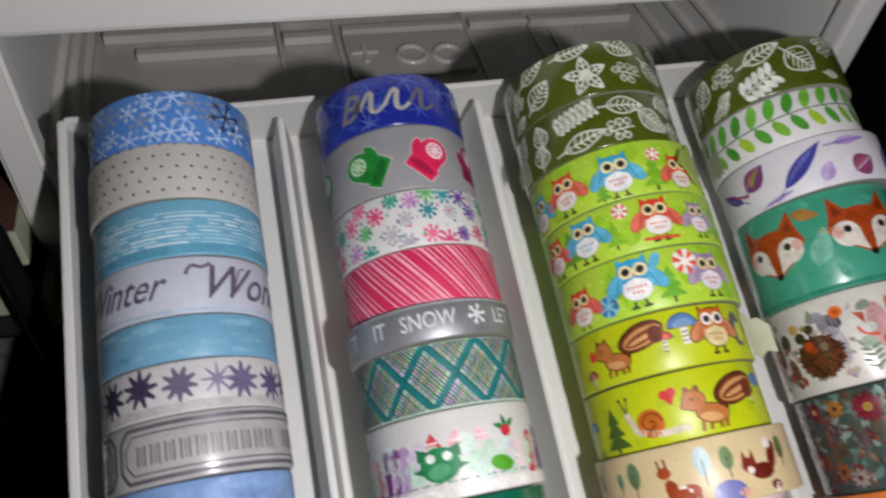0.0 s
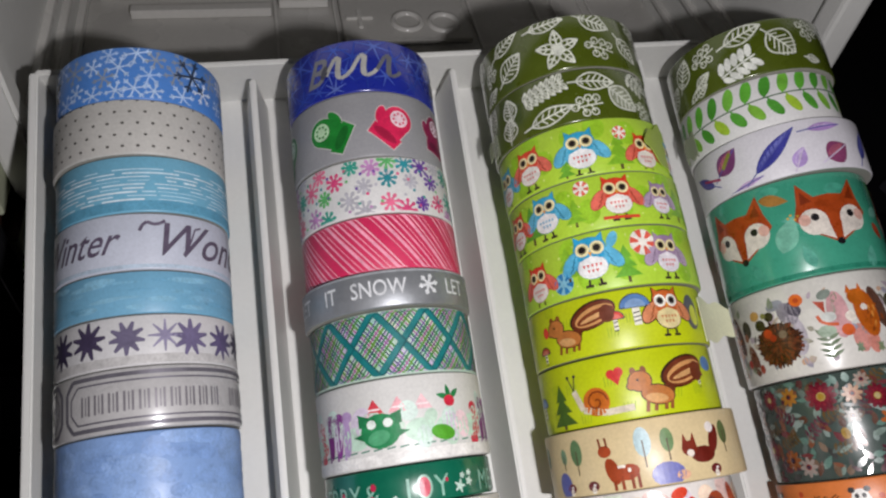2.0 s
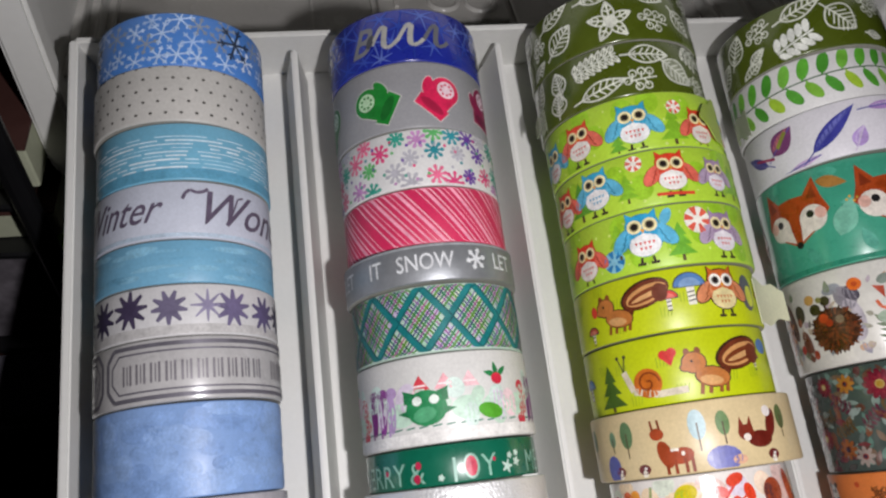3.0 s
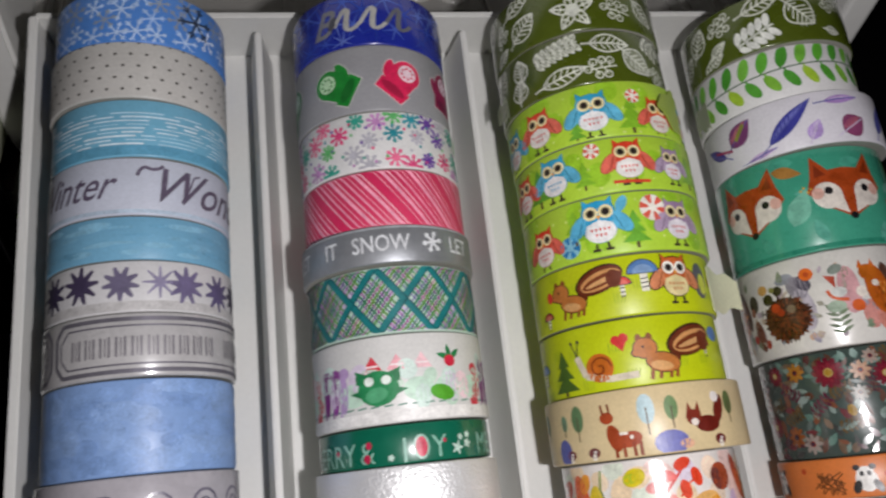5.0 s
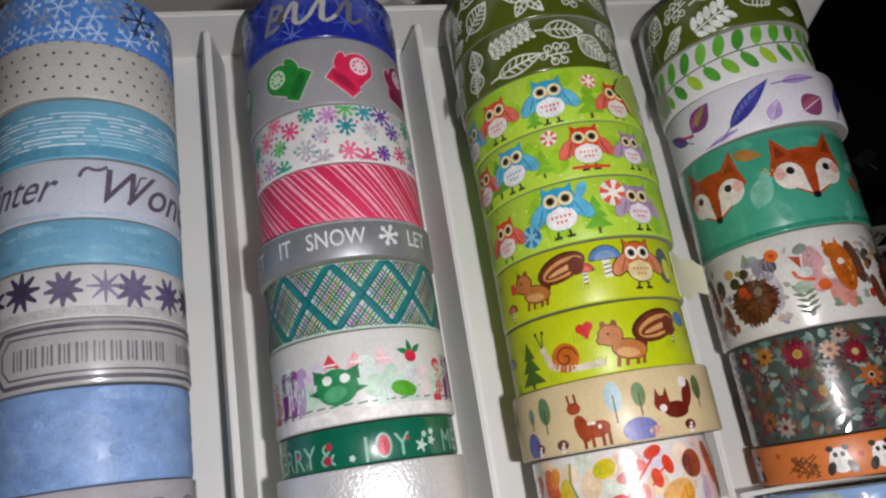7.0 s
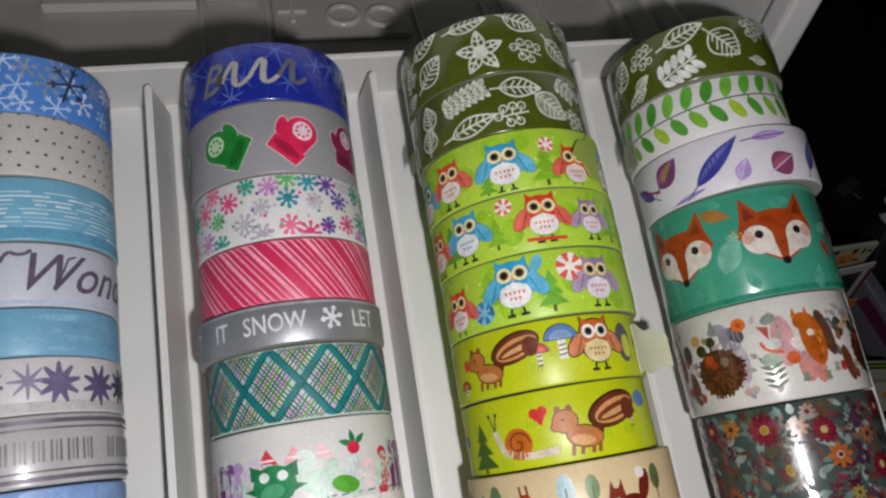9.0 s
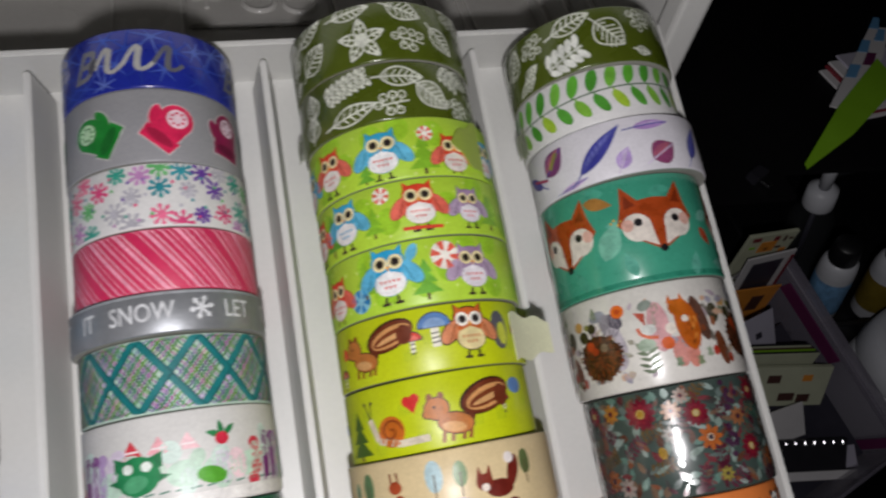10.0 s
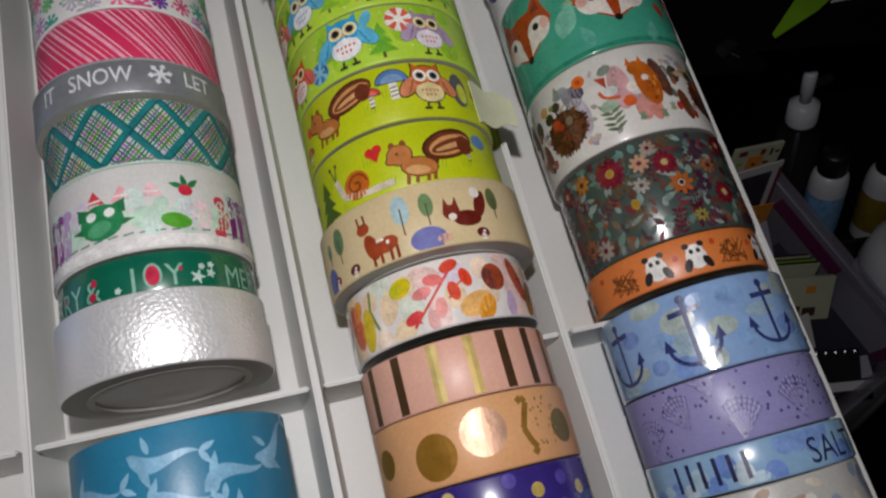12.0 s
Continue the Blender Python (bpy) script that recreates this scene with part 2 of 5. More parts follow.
def d_dashes(p):
    for r in range(9):
        v = 3.6 - r * 0.95
        u = -40.0
        while u < 40:
            w = p.rng.uniform(2, 13)
            p.line([(u, v), (u + w, v)], p.rng.uniform(0.15, 0.42), p.rng.choice(["#d4e9f4", "#c0dfee", "#e3f0f7"]))
            u += w + p.rng.uniform(0.4, 4)
    p.band(-p.half, -p.half + 2.4, "#5f9fbd")


def d_script(p):
    ink = "#5f5468"
    p.words("Winter", -26.6, -2.6, 9.6, ink, 0.5, 0.84, 0.06)
    p.words("Wonderland", 4.8, -3.4, 11.4, ink, 0.5, 0.96, 0.08)
    p.line([(3.0, 2.4), (3.6, 3.8), (4.6, 4.6), (6.0, 4.0), (7.4, 4.2), (8.6, 5.0)], 0.75, ink)
    p.line([(12.6, -3.2), (14.6, 0.4), (15.8, 3.6), (17.4, 4.2)], 0.45, ink)
    p.band(-p.half, -p.half + 0.9, "#b9cadb")


def d_wash(p):
    spread(p, 50, 3.2, lambda u, v, k: p.ell(u, v, p.rng.uniform(2, 5), p.rng.uniform(0.3, 0.8), p.rng.choice(["#7db3d0", "#86bad5", "#6fa9c9"])))


def d_stars(p):
    for i, (u, v, c) in enumerate(((-26, 0.5, "#4f4566"), (-17.4, 0.4, "#3c3450"), (-9.0, 1.0, "#463d57"), (-0.3, 0.6, "#6d6680"), (13.3, 0.3, "#6f6688"), (22.3, -0.2, "#5d5478"), (30, 0, "#40384f"))):
        p.star(u, v, 4.2 if i % 3 else 3.8, c, 9, 1.05, i * 0.4)
    for u, c in ((7.6, "#8d86a3"), (36, "#aca7bb")):
        p.star(u, 0.8, 3.6, c, 8, 0.5)
    p.band(-p.half, -p.half + 2.0, "#c3c1c0")


def d_label(p):
    for u0 in (-79, -15, 49):
        for o, w in ((0, 0.9), (1.4, 0.4)):
            a, b, h = u0 + o, u0 + 62 - o, 5.4 - o
            p.line([(a + 2, h), (b - 2, h)], w, "#7d7a84")
            p.line([(a + 2, -h), (b - 2, -h)], w, "#7d7a84")
            p.line([(a + 2, h), (a, h - 2.4), (a, -h + 2.4), (a + 2, -h)], w, "#7d7a84")
            p.line([(b - 2, h), (b, h - 2.4), (b, -h + 2.4), (b - 2, -h)], w, "#7d7a84")
        for i in range(17):
            u = u0 + 4.6 + i * 3.15
            if i != 10:
                for k, h in ((0, 2.1), (0.9, 1.9), (1.7, 2.1)):
                    p.line([(u + k, -0.3 - h), (u + k, -0.3 + h)], 0.5 if k != 0.9 else 0.3, "#908c92")


def d_mottle(p):
    spread(p, 60, 3.4, lambda u, v, k: p.ell(u, v, p.rng.uniform(2, 5), p.rng.uniform(1, 3), p.rng.choice(["#86a6d8", "#8dacdc", "#7f9fd2"])))


def d_swirl(p):
    for u in (-22, -12, -3, 7, 17, 26):
        pts = [(u + (3.4 - t * 0.28) * math.cos(t), 0.5 + (3.4 - t * 0.28) * math.sin(t)) for t in [i * 0.6 for i in range(16)]]
        p.line(pts, 0.6, "#6d6878")


def d_brr(p):
    spread(p, 30, 4.6, lambda u, v, k: p.star(u, v, p.rng.uniform(3, 5.2), p.rng.choice(["#3c58c2", "#5570d2", "#2d46ae", "#6f86da"]), 6, 0.3, u))
    p.level = 2
    for u in (-54, -16.5, 21):
        p.words("B", u, -3.6, 10.5, "#8a8b90", 0.45, 0.9, 0.16)
        for k, c in ((6.4, "#c9c8c2"), (13.0, "#d2d1cb"), (19.6, "#7c7d84")):
            p.line([(u + k, -1.6), (u + k + 1.2, 0.4), (u + k + 2.6, 2.6), (u + k + 3.6, 2.9), (u + k + 3.9, 1.8), (u + k + 3.0, -0.6), (u + k + 2.9, -2.4), (u + k + 3.9, -3.2), (u + k + 5.4, -2.6), (u + k + 6.6, -1.4)], 1.0, c, 3)
            p.line([(u + k + 2.8, 2.5), (u + k + 3.8, 2.7), (u + k + 3.2, -0.6), (u + k + 3.2, -2.6)], 1.4, c, 3)
        p.ell(u + 6.0, -0.4, 0.9, 2.0, "#55565e", -25, 12, 3)


def mitten(p, u, v, body, cuff, tilt, thumb):
    """A tilted mitten with a pale rim, a round snow mark on the palm and a turned-up cuff."""
    c0, s0 = math.cos(radians(tilt)), math.sin(radians(tilt))

    def at(a, b):
        return (u + a * c0 - b * s0, v + a * s0 + b * c0)

    def oval(a, b, ra, rb, col, turn, lift):
        x, y = at(a, b)
        p.ell(x, y, ra, rb, col, tilt + turn, 18, lift)
    for e in (0, 1):
        c = "#cfc9c8" if e == 0 else body
        g = 0.22 * (1 - e)
        oval(0, 2.4, 3.9 + g, 3.9 + g, c, 0, e)
        oval(thumb * 4.3, 0.6, 1.25 + g, 2.5 + g, c, -thumb * 24, e)
        p.poly([at(-3.8 - g, 2.6), at(-3.6 - g, -2.2), at(3.6 + g, -2.2), at(3.8 + g, 2.6)], c, e)
        p.poly([at(-4.3 - g, -1.8), at(-4.0 - g, -5.2 - g), at(4.0 + g, -5.2 - g), at(4.3 + g, -1.8)], c, e)
    oval(0, -3.2, 3.4, 1.2, tint(body, 0.78), 0, 2)
    oval(0, 2.9, 2.4, 2.3, cuff, 0, 3)
    for i in range(8):
        a = i * math.pi / 4
        oval(1.45 * math.cos(a), 2.9 + 1.45 * math.sin(a), 0.34, 0.34, body, 0, 4)


def d_mittens(p):
    for u, v, body, cuff, tilt, thumb in ((-29, -1.0, "#14743f", "#d8eedd", -40, -1), (-10.6, -1.2, "#1c8430", "#bfe0b8", 62, 1), (5.4, -0.8, "#dc2456", "#f6d9e2", -42, -1), (20.6, -0.6, "#8e1a4d", "#f2dbe7", -8, -1), (36, 0, "#1c8430", "#bfe0b8", 60, 1)):
        mitten(p, u, v, body, cuff, tilt, thumb)


def d_flowers(p):
    cols = ["#dd4c80", "#38a08c", "#6a3f9c", "#bdbbc4", "#2f8f9b", "#63b56b", "#c48cc0", "#b7b5bd", "#e86f93"]

    def burst(u, v, k):
        r = p.rng.uniform(1.9, 3.0)
        c = cols[k % 9]
        p.star(u, v, r, c, 8, 0.42, k)
        for i in range(8):
            a = i * math.pi / 4 + k
            p.ell(u + r * 0.78 * math.cos(a), v + r * 0.78 * math.sin(a), 0.62, 0.5, c, math.degrees(a), 8)
    spread(p, 60, 4.5, burst, margin=0.4)
    spread(p, 60, 2.7, lambda u, v, k: p.ell(u, v, 0.42, 0.42, cols[k % 7], 0, 8))


def d_diagonal(p):
    for i in range(-26, 27):
        u = i * 3.3
        for o, w, c in ((0, 0.8, "#f3a6bb"), (1.5, 0.3, "#f6c3d0")):
            if (i * 7) % 5 or o:
                p.line([(u + o - 6.0, 7.6), (u + o + 6.0, -7.6)], w if i % 2 else w * 0.55, c)


def d_snow(p):
    for u in (-60, 0, 60):
        for word, du in (("LET", -30.5), ("IT", -17.6), ("SNOW", -10.2), ("LET", 13.8), ("IT", 26.6)):
            p.words(word, u + du, -1.6, 5.4, "#dcdee0", 0.0, 0.80, 0.05)
        p.flake(u + 8.8, 0.3, 2.6, "#e0e2e4", 0.62)
    p.band(p.half - 0.5, p.half, "#9c9fa3")


def d_plaid(p):
    spread(p, 60, 2.6, lambda u, v, k: p.ell(u, v, 1.6, 1.4, p.rng.choice(["#a3c6b0", "#c6b8d2", "#a9cfc6", "#d0d8c0"])))
    p.level = 1
    for i in range(-9, 10):
        u = i * 12.2 + 0.4
        for s in (1, -1):
            for o, c, w in ((2.5, "#6a4f98", 0.3), (3.5, "#2f7a52", 0.5), (4.5, "#a8488e", 0.32), (5.5, "#5a8c2c", 0.5), (6.5, "#3a2f66", 0.34), (7.5, "#2f7a52", 0.4), (8.5, "#93478f", 0.32), (9.5, "#4f8a34", 0.45)):
                p.line([(u + o - 6.4 * s, 8), (u + o + 6.4 * s, -8)], w, c, 1)
            p.line([(u - 6.4 * s, 8), (u + 6.4 * s, -8)], 1.6, "#1a7a7c", 2 + (s > 0))
            p.line([(u + 0.9 - 6.4 * s, 8), (u + 0.9 + 6.4 * s, -8)], 0.35, "#0a565c", 4)


def d_party(p):
    for u0 in (-42, 0, 42):
        spread_cols = ("#7a1f74", "#8a3a8c", "#b89ac6")
        for i, u in enumerate((-20, -17, -14.5)):
            p.ell(u0 + u, -0.5, 1.2, 4.6, spread_cols[i])
            p.ell(u0 + u + 0.4, 3.6, 1.5, 1.3, spread_cols[i])
            p.line([(u0 + u - 0.8, -3), (u0 + u - 0.9, -6.5)], 0.6, spread_cols[i])
        for _ in range(16):
            p.ell(u0 + p.rng.uniform(-21, 20), p.rng.uniform(-4, 5), p.rng.uniform(1.5, 3.6), p.rng.uniform(1.0, 2.4), p.rng.choice(["#cfe3d2", "#dccfe0", "#f0d3d8", "#d3e6dc", "#c3dcc8"]), p.rng.uniform(0, 180))
        p.ell(u0 - 6, -0.6, 4.6, 3.8, "#2a8a55", 0, 18, 1)
        p.band(0.6, 2.5, "#247a4b", u0 - 11.0, u0 - 1.0, 1)
        p.ell(u0 - 6.5, -2.0, 2.6, 1.6, "#55a878", 10, 12, 2)
        for g in (-1, 1):
            p.poly([(u0 - 6 + g * 1.6, 2.3), (u0 - 6 + g * 4.6, 1.6), (u0 - 6 + g * 5.2, 3.6)], "#247a4b", 1)
            p.poly([(u0 - 6 + g * 3.8, -0.6), (u0 - 6 + g * 6.6, -1.2), (u0 - 6 + g * 4.2, -2.2)], "#247a4b", 1)
            p.ell(u0 - 6 + g * 1.9, 1.0, 1.1, 1.0, "#eaf3ea", 0, 12, 3)
        for u, c in ((-7, "#d8414f"), (-1.5, "#f1aeb6"), (4, "#f3c6cb")):
            p.poly([(u0 + u - 2.3, 3.0), (u0 + u + 2.3, 3.0), (u0 + u, 6.4)], c)
            p.line([(u0 + u - 1.4, 4.1), (u0 + u + 1.4, 4.1)], 0.4, "#f6e6e6", 1)
        for u in (-12, 3, 10, 17):
            p.ell(u0 + u, -1.5, 3.6, 2.6, "#c5e2cd")
        p.ell(u0 + 8.2, -2.6, 3.0, 1.7, "#58a92f", -12, 14, 1)
        p.poly([(u0 + 10, -2.6), (u0 + 13.4, -1.4), (u0 + 10.4, -4.0)], "#58a92f")
        p.ell(u0 + 10.8, 4.2, 1.5, 1.3, "#d22b45", 0, 12, 1)
        for a in (40, 100, 165):
            p.leaf(u0 + 11 + 2 * math.cos(radians(a)), 5.0 + 1.4 * math.sin(radians(a)), 3.2, 1.3, a, "#1f7c45")
        for k in range(4):
            p.ell(u0 + 18.5 + p.rng.uniform(-1, 1), 2.5 - k * 2.4, 1.5, 1.4, "#cf2f4a")
    for i in range(34):
        p.line([(-50 + i * 3, -4.6), (-48 + i * 3, -4.4)], 0.35, "#5f8f7c")
    p.band(-p.half, -p.half + 3.6, "#eceae6", lift=3)


def d_joy(p):
    ink = "#8fc0ad"
    for u in (-46, 0, 46):
        p.words("MERRY", u - 28.6, -2.1, 6.6, ink, 0.0, 0.84)
        p.words("&", u - 10.6, -2.1, 6.4, ink, 0.0, 0.9)
        p.words("J", u - 1.4, -2.1, 6.6, ink, 0.0, 1.0)
        p.words("Y", u + 5.2, -2.1, 6.6, ink, 0.0, 0.9)
        p.ell(u + 3.0, 0.3, 1.75, 2.6, ink, 0, 18, 1)
        p.ell(u + 3.0, 0.3, 1.3, 2.1, "#d32d4f", 0, 16, 2)
        for du, v, r in ((-8.3, 1.6, 0.7), (-8.8, -1.1, 0.8), (-16.6, 0.8, 0.5), (8.2, 1.2, 0.4)):
            p.ell(u + du, v, r, r * 1.2, "#c32f52", 0, 10, 3)
        for du, v, r in ((-3.6, -1.4, 0.7), (11.4, -0.6, 1.5), (12.4, 1.6, 0.7), (14.2, 0.2, 1.0), (14.4, 2.0, 0.7)):
            p.star(u + du, v, r, "#c3dccf", 5, 0.5)


def d_sea(p):
    for u, v, t, s in ((-15, 4, 15, 1), (-1, 8, -14, -1), (11, 3, 22, 1), (0, 0, 12, 1), (13, -5, -30, -1), (-17, -2, -20, 1), (-9, -5, 30, -1), (5, -8, -18, 1), (21, 8, 28, -1), (20, -8, 8, 1), (-24, -6, 60, 1)):
        c0, s0 = math.cos(radians(t)), math.sin(radians(t))

        def at(a, b):
            return (u + a * c0 - b * s0, v + a * s0 + b * c0)
        n = 14
        spine = [(-6.4 + 12.8 * i / n, s * 1.5 * math.sin(i / n * 5.2)) for i in range(n + 1)]
        for i in range(n):
            (a0, b0), (a1, b1) = spine[i], spine[i + 1]
            w0, w1 = 1.45 * math.sin(math.pi * (i / n) ** 0.55), 1.45 * math.sin(math.pi * ((i + 1) / n) ** 0.55)
            p.poly([at(a0, b0 - w0), at(a1, b1 - w1), at(a1, b1 + w1), at(a0, b0 + w0)], "#7fb3d2")
        a, b = at(7.2, spine[-1][1] + 1.0)
        p.leaf(a, b, 3.4, 1.2, t + 40, "#8fc0dc")
        a, b = at(7.2, spine[-1][1] - 1.0)
        p.leaf(a, b, 3.4, 1.2, t - 40, "#8fc0dc")
        a, b = at(-2.6, s * 3.4)
        p.leaf(a, b, 4.6, 1.5, t + s * 55, "#86bad6")
        a, b = at(-3.4, -s * 2.0)
        p.leaf(a, b, 3.6, 1.2, t - s * 120, "#86bad6")


LEAF_INK = "#e3e6d8"


def berries(p, u, v, turn, s=1.0):
    """A small outlined sprig of round berries."""
    c0, s0 = math.cos(radians(turn)), math.sin(radians(turn))

    def at(a, b):
        return (u + s * (a * c0 - b * s0), v + s * (a * s0 + b * c0))
    p.line([at(-3.4, 0), at(3.6, 0)], 0.42, LEAF_INK, 1)
    for a, b in ((-2.2, 1.9), (0.1, 2.1), (2.2, 1.8), (-1.4, -1.9), (0.9, -2.0), (-3.8, 0.2)):
        p.line([at(a - 0.6, 0), at(a, b)], 0.38, LEAF_INK, 1)
        x, y = at(a, b)
        ring = [(x + 0.95 * s * math.cos(k * math.pi / 5), y + 0.95 * s * math.sin(k * math.pi / 5)) for k in range(11)]
        p.line(ring, 0.36, LEAF_INK, 1)


def d_leaves(p):
    for i in range(5):
        a = i * 1.257 + 0.35
        p.leaf(-7.6 + 3.0 * math.cos(a), -1.8 + 3.0 * math.sin(a), 5.8, 2.9, math.degrees(a), None, LEAF_INK, 0.48, 3)
    for u, v, ln, w, t in ((-21.6, -1.6, 9.0, 6.4, 38), (-22.0, 6.0, 9.6, 4.2, 24), (-35.5, 4.6, 8.0, 5.0, 70), (-9.5, 6.4, 9.5, 4.0, 6), (3.6, 5.2, 9.0, 5.4, -22), (13.2, -2.0, 8.6, 5.2, -48), (22, 4, 8, 4.6, -60), (-31, -6.0, 7, 3.4, 30), (27, -4, 8, 5, 20)):
        p.leaf(u, v, ln, w, t, None, LEAF_INK, 0.48, 6)
    berries(p, 4.2, -2.8, -14)
    berries(p, 17.6, 6.0, -30, 0.9)
    berries(p, -29.5, 0.6, 60, 0.8)


def d_leaves_b(p):
    p.sprig(-13.6, 3.4, 12.0, 14, LEAF_INK, 7, 2.1, 0.42, True)
    for u, v, ln, w, t in ((-24.6, 2.6, 6.6, 5.0, 96), (-25.6, -2.8, 6.0, 5.6, 84), (-12.4, -4.0, 12.0, 4.6, 12), (0.4, 3.4, 10.4, 5.0, -4), (17.6, 4.2, 7.0, 3.6, -30), (-33, 3, 8, 4, 60), (24, -3, 8.5, 5, -40)):
        p.leaf(u, v, ln, w, t, None, LEAF_INK, 0.48, 6)
    p.leaf(7.6, -1.6, 9.6, 6.6, -38, "#9fa58c", LEAF_INK, 0.5, 6)
    p.sprig(13.4, 3.6, 7.0, -30, LEAF_INK, 4, 1.8, 0.4, True)
    berries(p, -2.4, -3.4, 6)
    berries(p, 15.5, -4.5, -20, 0.9)


def d_leaves_c(p):
    p.sprig(-15.2, -3.6, 10.6, 20, "#f0f2ea", 5, 2.9, 0.5)
    for u, v, ln, w, t in ((-32.0, 2.6, 8.4, 6.0, 60), (-2.4, 0.2, 9.6, 8.4, -48), (-12.0, 5.2, 11.0, 5.0, 16), (-25.6, -3.0, 5.4, 2.8, 30), (-28.0, -6.4, 7.6, 3.2, 26), (6.4, -5.2, 4.6, 2.4, -10), (17, 2, 9, 6, -50), (-39, -2, 8, 5, 40), (26, -4, 8, 5, -20)):
        p.leaf(u, v, ln, w, t, None, LEAF_INK, 0.5, 6)
    berries(p, -23.4, 3.4, 20, 0.95)
    berries(p, 7.4, 3.6, -30, 0.95)


def tint(h, f):
    """A lighter (f > 1) or darker colour."""
    v = [int(h[i:i + 2], 16) for i in (1, 3, 5)]
    v = [min(255, int(255 - (255 - c) / f)) if f > 1 else int(c * f) for c in v]
    return "#%02x%02x%02x" % tuple(v)


def plump(p, u, v, body, belly, ring, s=1.0, edge=None):
    """A plump rounded shape with a pale oval, two ringed discs and small points."""
    s = s * 1.08
    for c, g0, lv in (((edge or tint(body, 0.75)), 0.28 if edge else 0.12, 0), (body, 0.0, 1)):
        p.ell(u, v - 0.5 * s, 3.5 * s + g0, 3.7 * s + g0, c, 0, 18, lv)
        p.ell(u, v + 2.4 * s, 3.3 * s + g0, 2.1 * s + g0, c, 0, 16, lv)
        for g in (-1, 1):
            p.poly([(u + g * (0.9 * s - g0), v + 3.6 * s), (u + g * (2.9 * s + g0), v + 2.6 * s), (u + g * (2.9 * s + g0), v + 5.2 * s + g0)], c, lv)
            p.ell(u + g * 4.2 * s, v - 0.3 * s, 1.5 * s + g0, 2.8 * s + g0, c if lv == 0 else tint(body, 1.3), g * 42, 14, lv)
    for g in (-1, 1):
        for k in range(3):
            p.line([(u + g * (3.0 + 0.4 * k) * s, v + (1.2 - 1.1 * k) * s), (u + g * (3.7 + 0.5 * k) * s, v + (0.1 - 1.1 * k) * s)], 0.22, tint(body, 0.7), 2)
        p.ell(u + g * 1.5 * s, v + 2.1 * s, 1.5 * s, 1.45 * s, ring, 0, 12, 2)
        p.ell(u + g * 1.5 * s, v + 2.1 * s, 0.95 * s, 0.9 * s, tint(ring, 0.6), 0, 12, 3)
        p.ell(u + g * 1.5 * s, v + 2.1 * s, 0.72 * s, 0.72 * s, "#1f1513", 0, 9, 4)
        p.line([(u + g * 1.1 * s, v - 4.3 * s), (u + g * 1.3 * s, v - 5.6 * s)], 0.5 * s, "#3a2c25")
        p.line([(u + g * 0.5 * s, v - 5.6 * s), (u + g * 2.1 * s, v - 5.6 * s)], 0.55 * s, "#3a2c25")
    p.poly([(u - 0.45 * s, v + 1.4 * s), (u + 0.45 * s, v + 1.4 * s), (u, v + 0.5 * s)], "#e9a22a", 4)
    p.ell(u, v - 1.9 * s, 3.1 * s, 2.3 * s, belly, 0, 16, 2)
    for k in range(-2, 3):
        p.ell(u + k * 1.0 * s, v - 0.2 * s - abs(k) * 0.35 * s, 0.7 * s, 0.8 * s, belly, 0, 9, 2)
    mark = body if p.rng.random() < 0.4 else "#d8463a"
    for r in range(2):
        for k in range(-2 + r, 3 - r):
            p.poly([(u + k * 0.85 * s - 0.3 * s, v - 1.2 * s - r * 1.1 * s), (u + k * 0.85 * s + 0.3 * s, v - 1.2 * s - r * 1.1 * s), (u + k * 0.85 * s, v - 1.9 * s - r * 1.1 * s)], mark, 4)


def pine(p, u, v, h, c):
    for k in range(3):
        w = h * (0.18 + 0.1 * k)
        top = v + h / 2 - k * h * 0.26
        p.poly([(u - w, top - h * 0.36), (u + w, top - h * 0.36), (u, top)], c)
    p.line([(u, v - h * 0.38), (u, v - h * 0.55)], h * 0.08, "#5a4b2c")


def wheel(p, u, v, r, a, b):
    p.ell(u, v, r, r, b, 0, 20)
    for i in range(12):
        if i % 2:
            t0, t1 = i * math.pi / 6, (i + 1) * math.pi / 6
            p.poly([(u, v), (u + r * math.cos(t0), v + r * math.sin(t0)), (u + r * math.cos(t1), v + r * math.sin(t1))], a, 1)
    p.ell(u, v, r * 0.35, r * 0.35, b, 0, 10, 2)


def lime_ground(p):
    spread(p, 46, 3.6, lambda u, v, k: p.ell(u, v, p.rng.uniform(0.2, 0.45), p.rng.uniform(0.2, 0.45), "#d3ea7c", 0, 8))
    spread(p, 12, 6.0, lambda u, v, k: p.ell(u, v, 2.8, 3.2, "#9fcf2e"))
    p.level = 2


def d_lime_a(p):
    lime_ground(p)
    pine(p, 8.5, -1.0, 10, "#86bb2c")
    pine(p, -5.5, -3.4, 6, "#6fae33")
    plump(p, -15.6, 0.2, "#e04a30", "#f4efe6", "#f6e7b0", 0.98)
    plump(p, -1.0, 0.2, "#38a7cf", "#f3f3f1", "#f6e7b0", 1.05)
    wheel(p, 9.6, 3.8, 1.9, "#e2604c", "#f6f0e4")
    plump(p, 16.5, -1.4, "#df4229", "#f1e9e0", "#f6e7b0", 0.95)
    plump(p, -27, -1, "#38a7cf", "#f3f3f1", "#f6e7b0", 1.0)
    plump(p, 28, -1, "#38a7cf", "#f3f3f1", "#f6e7b0", 1.0)


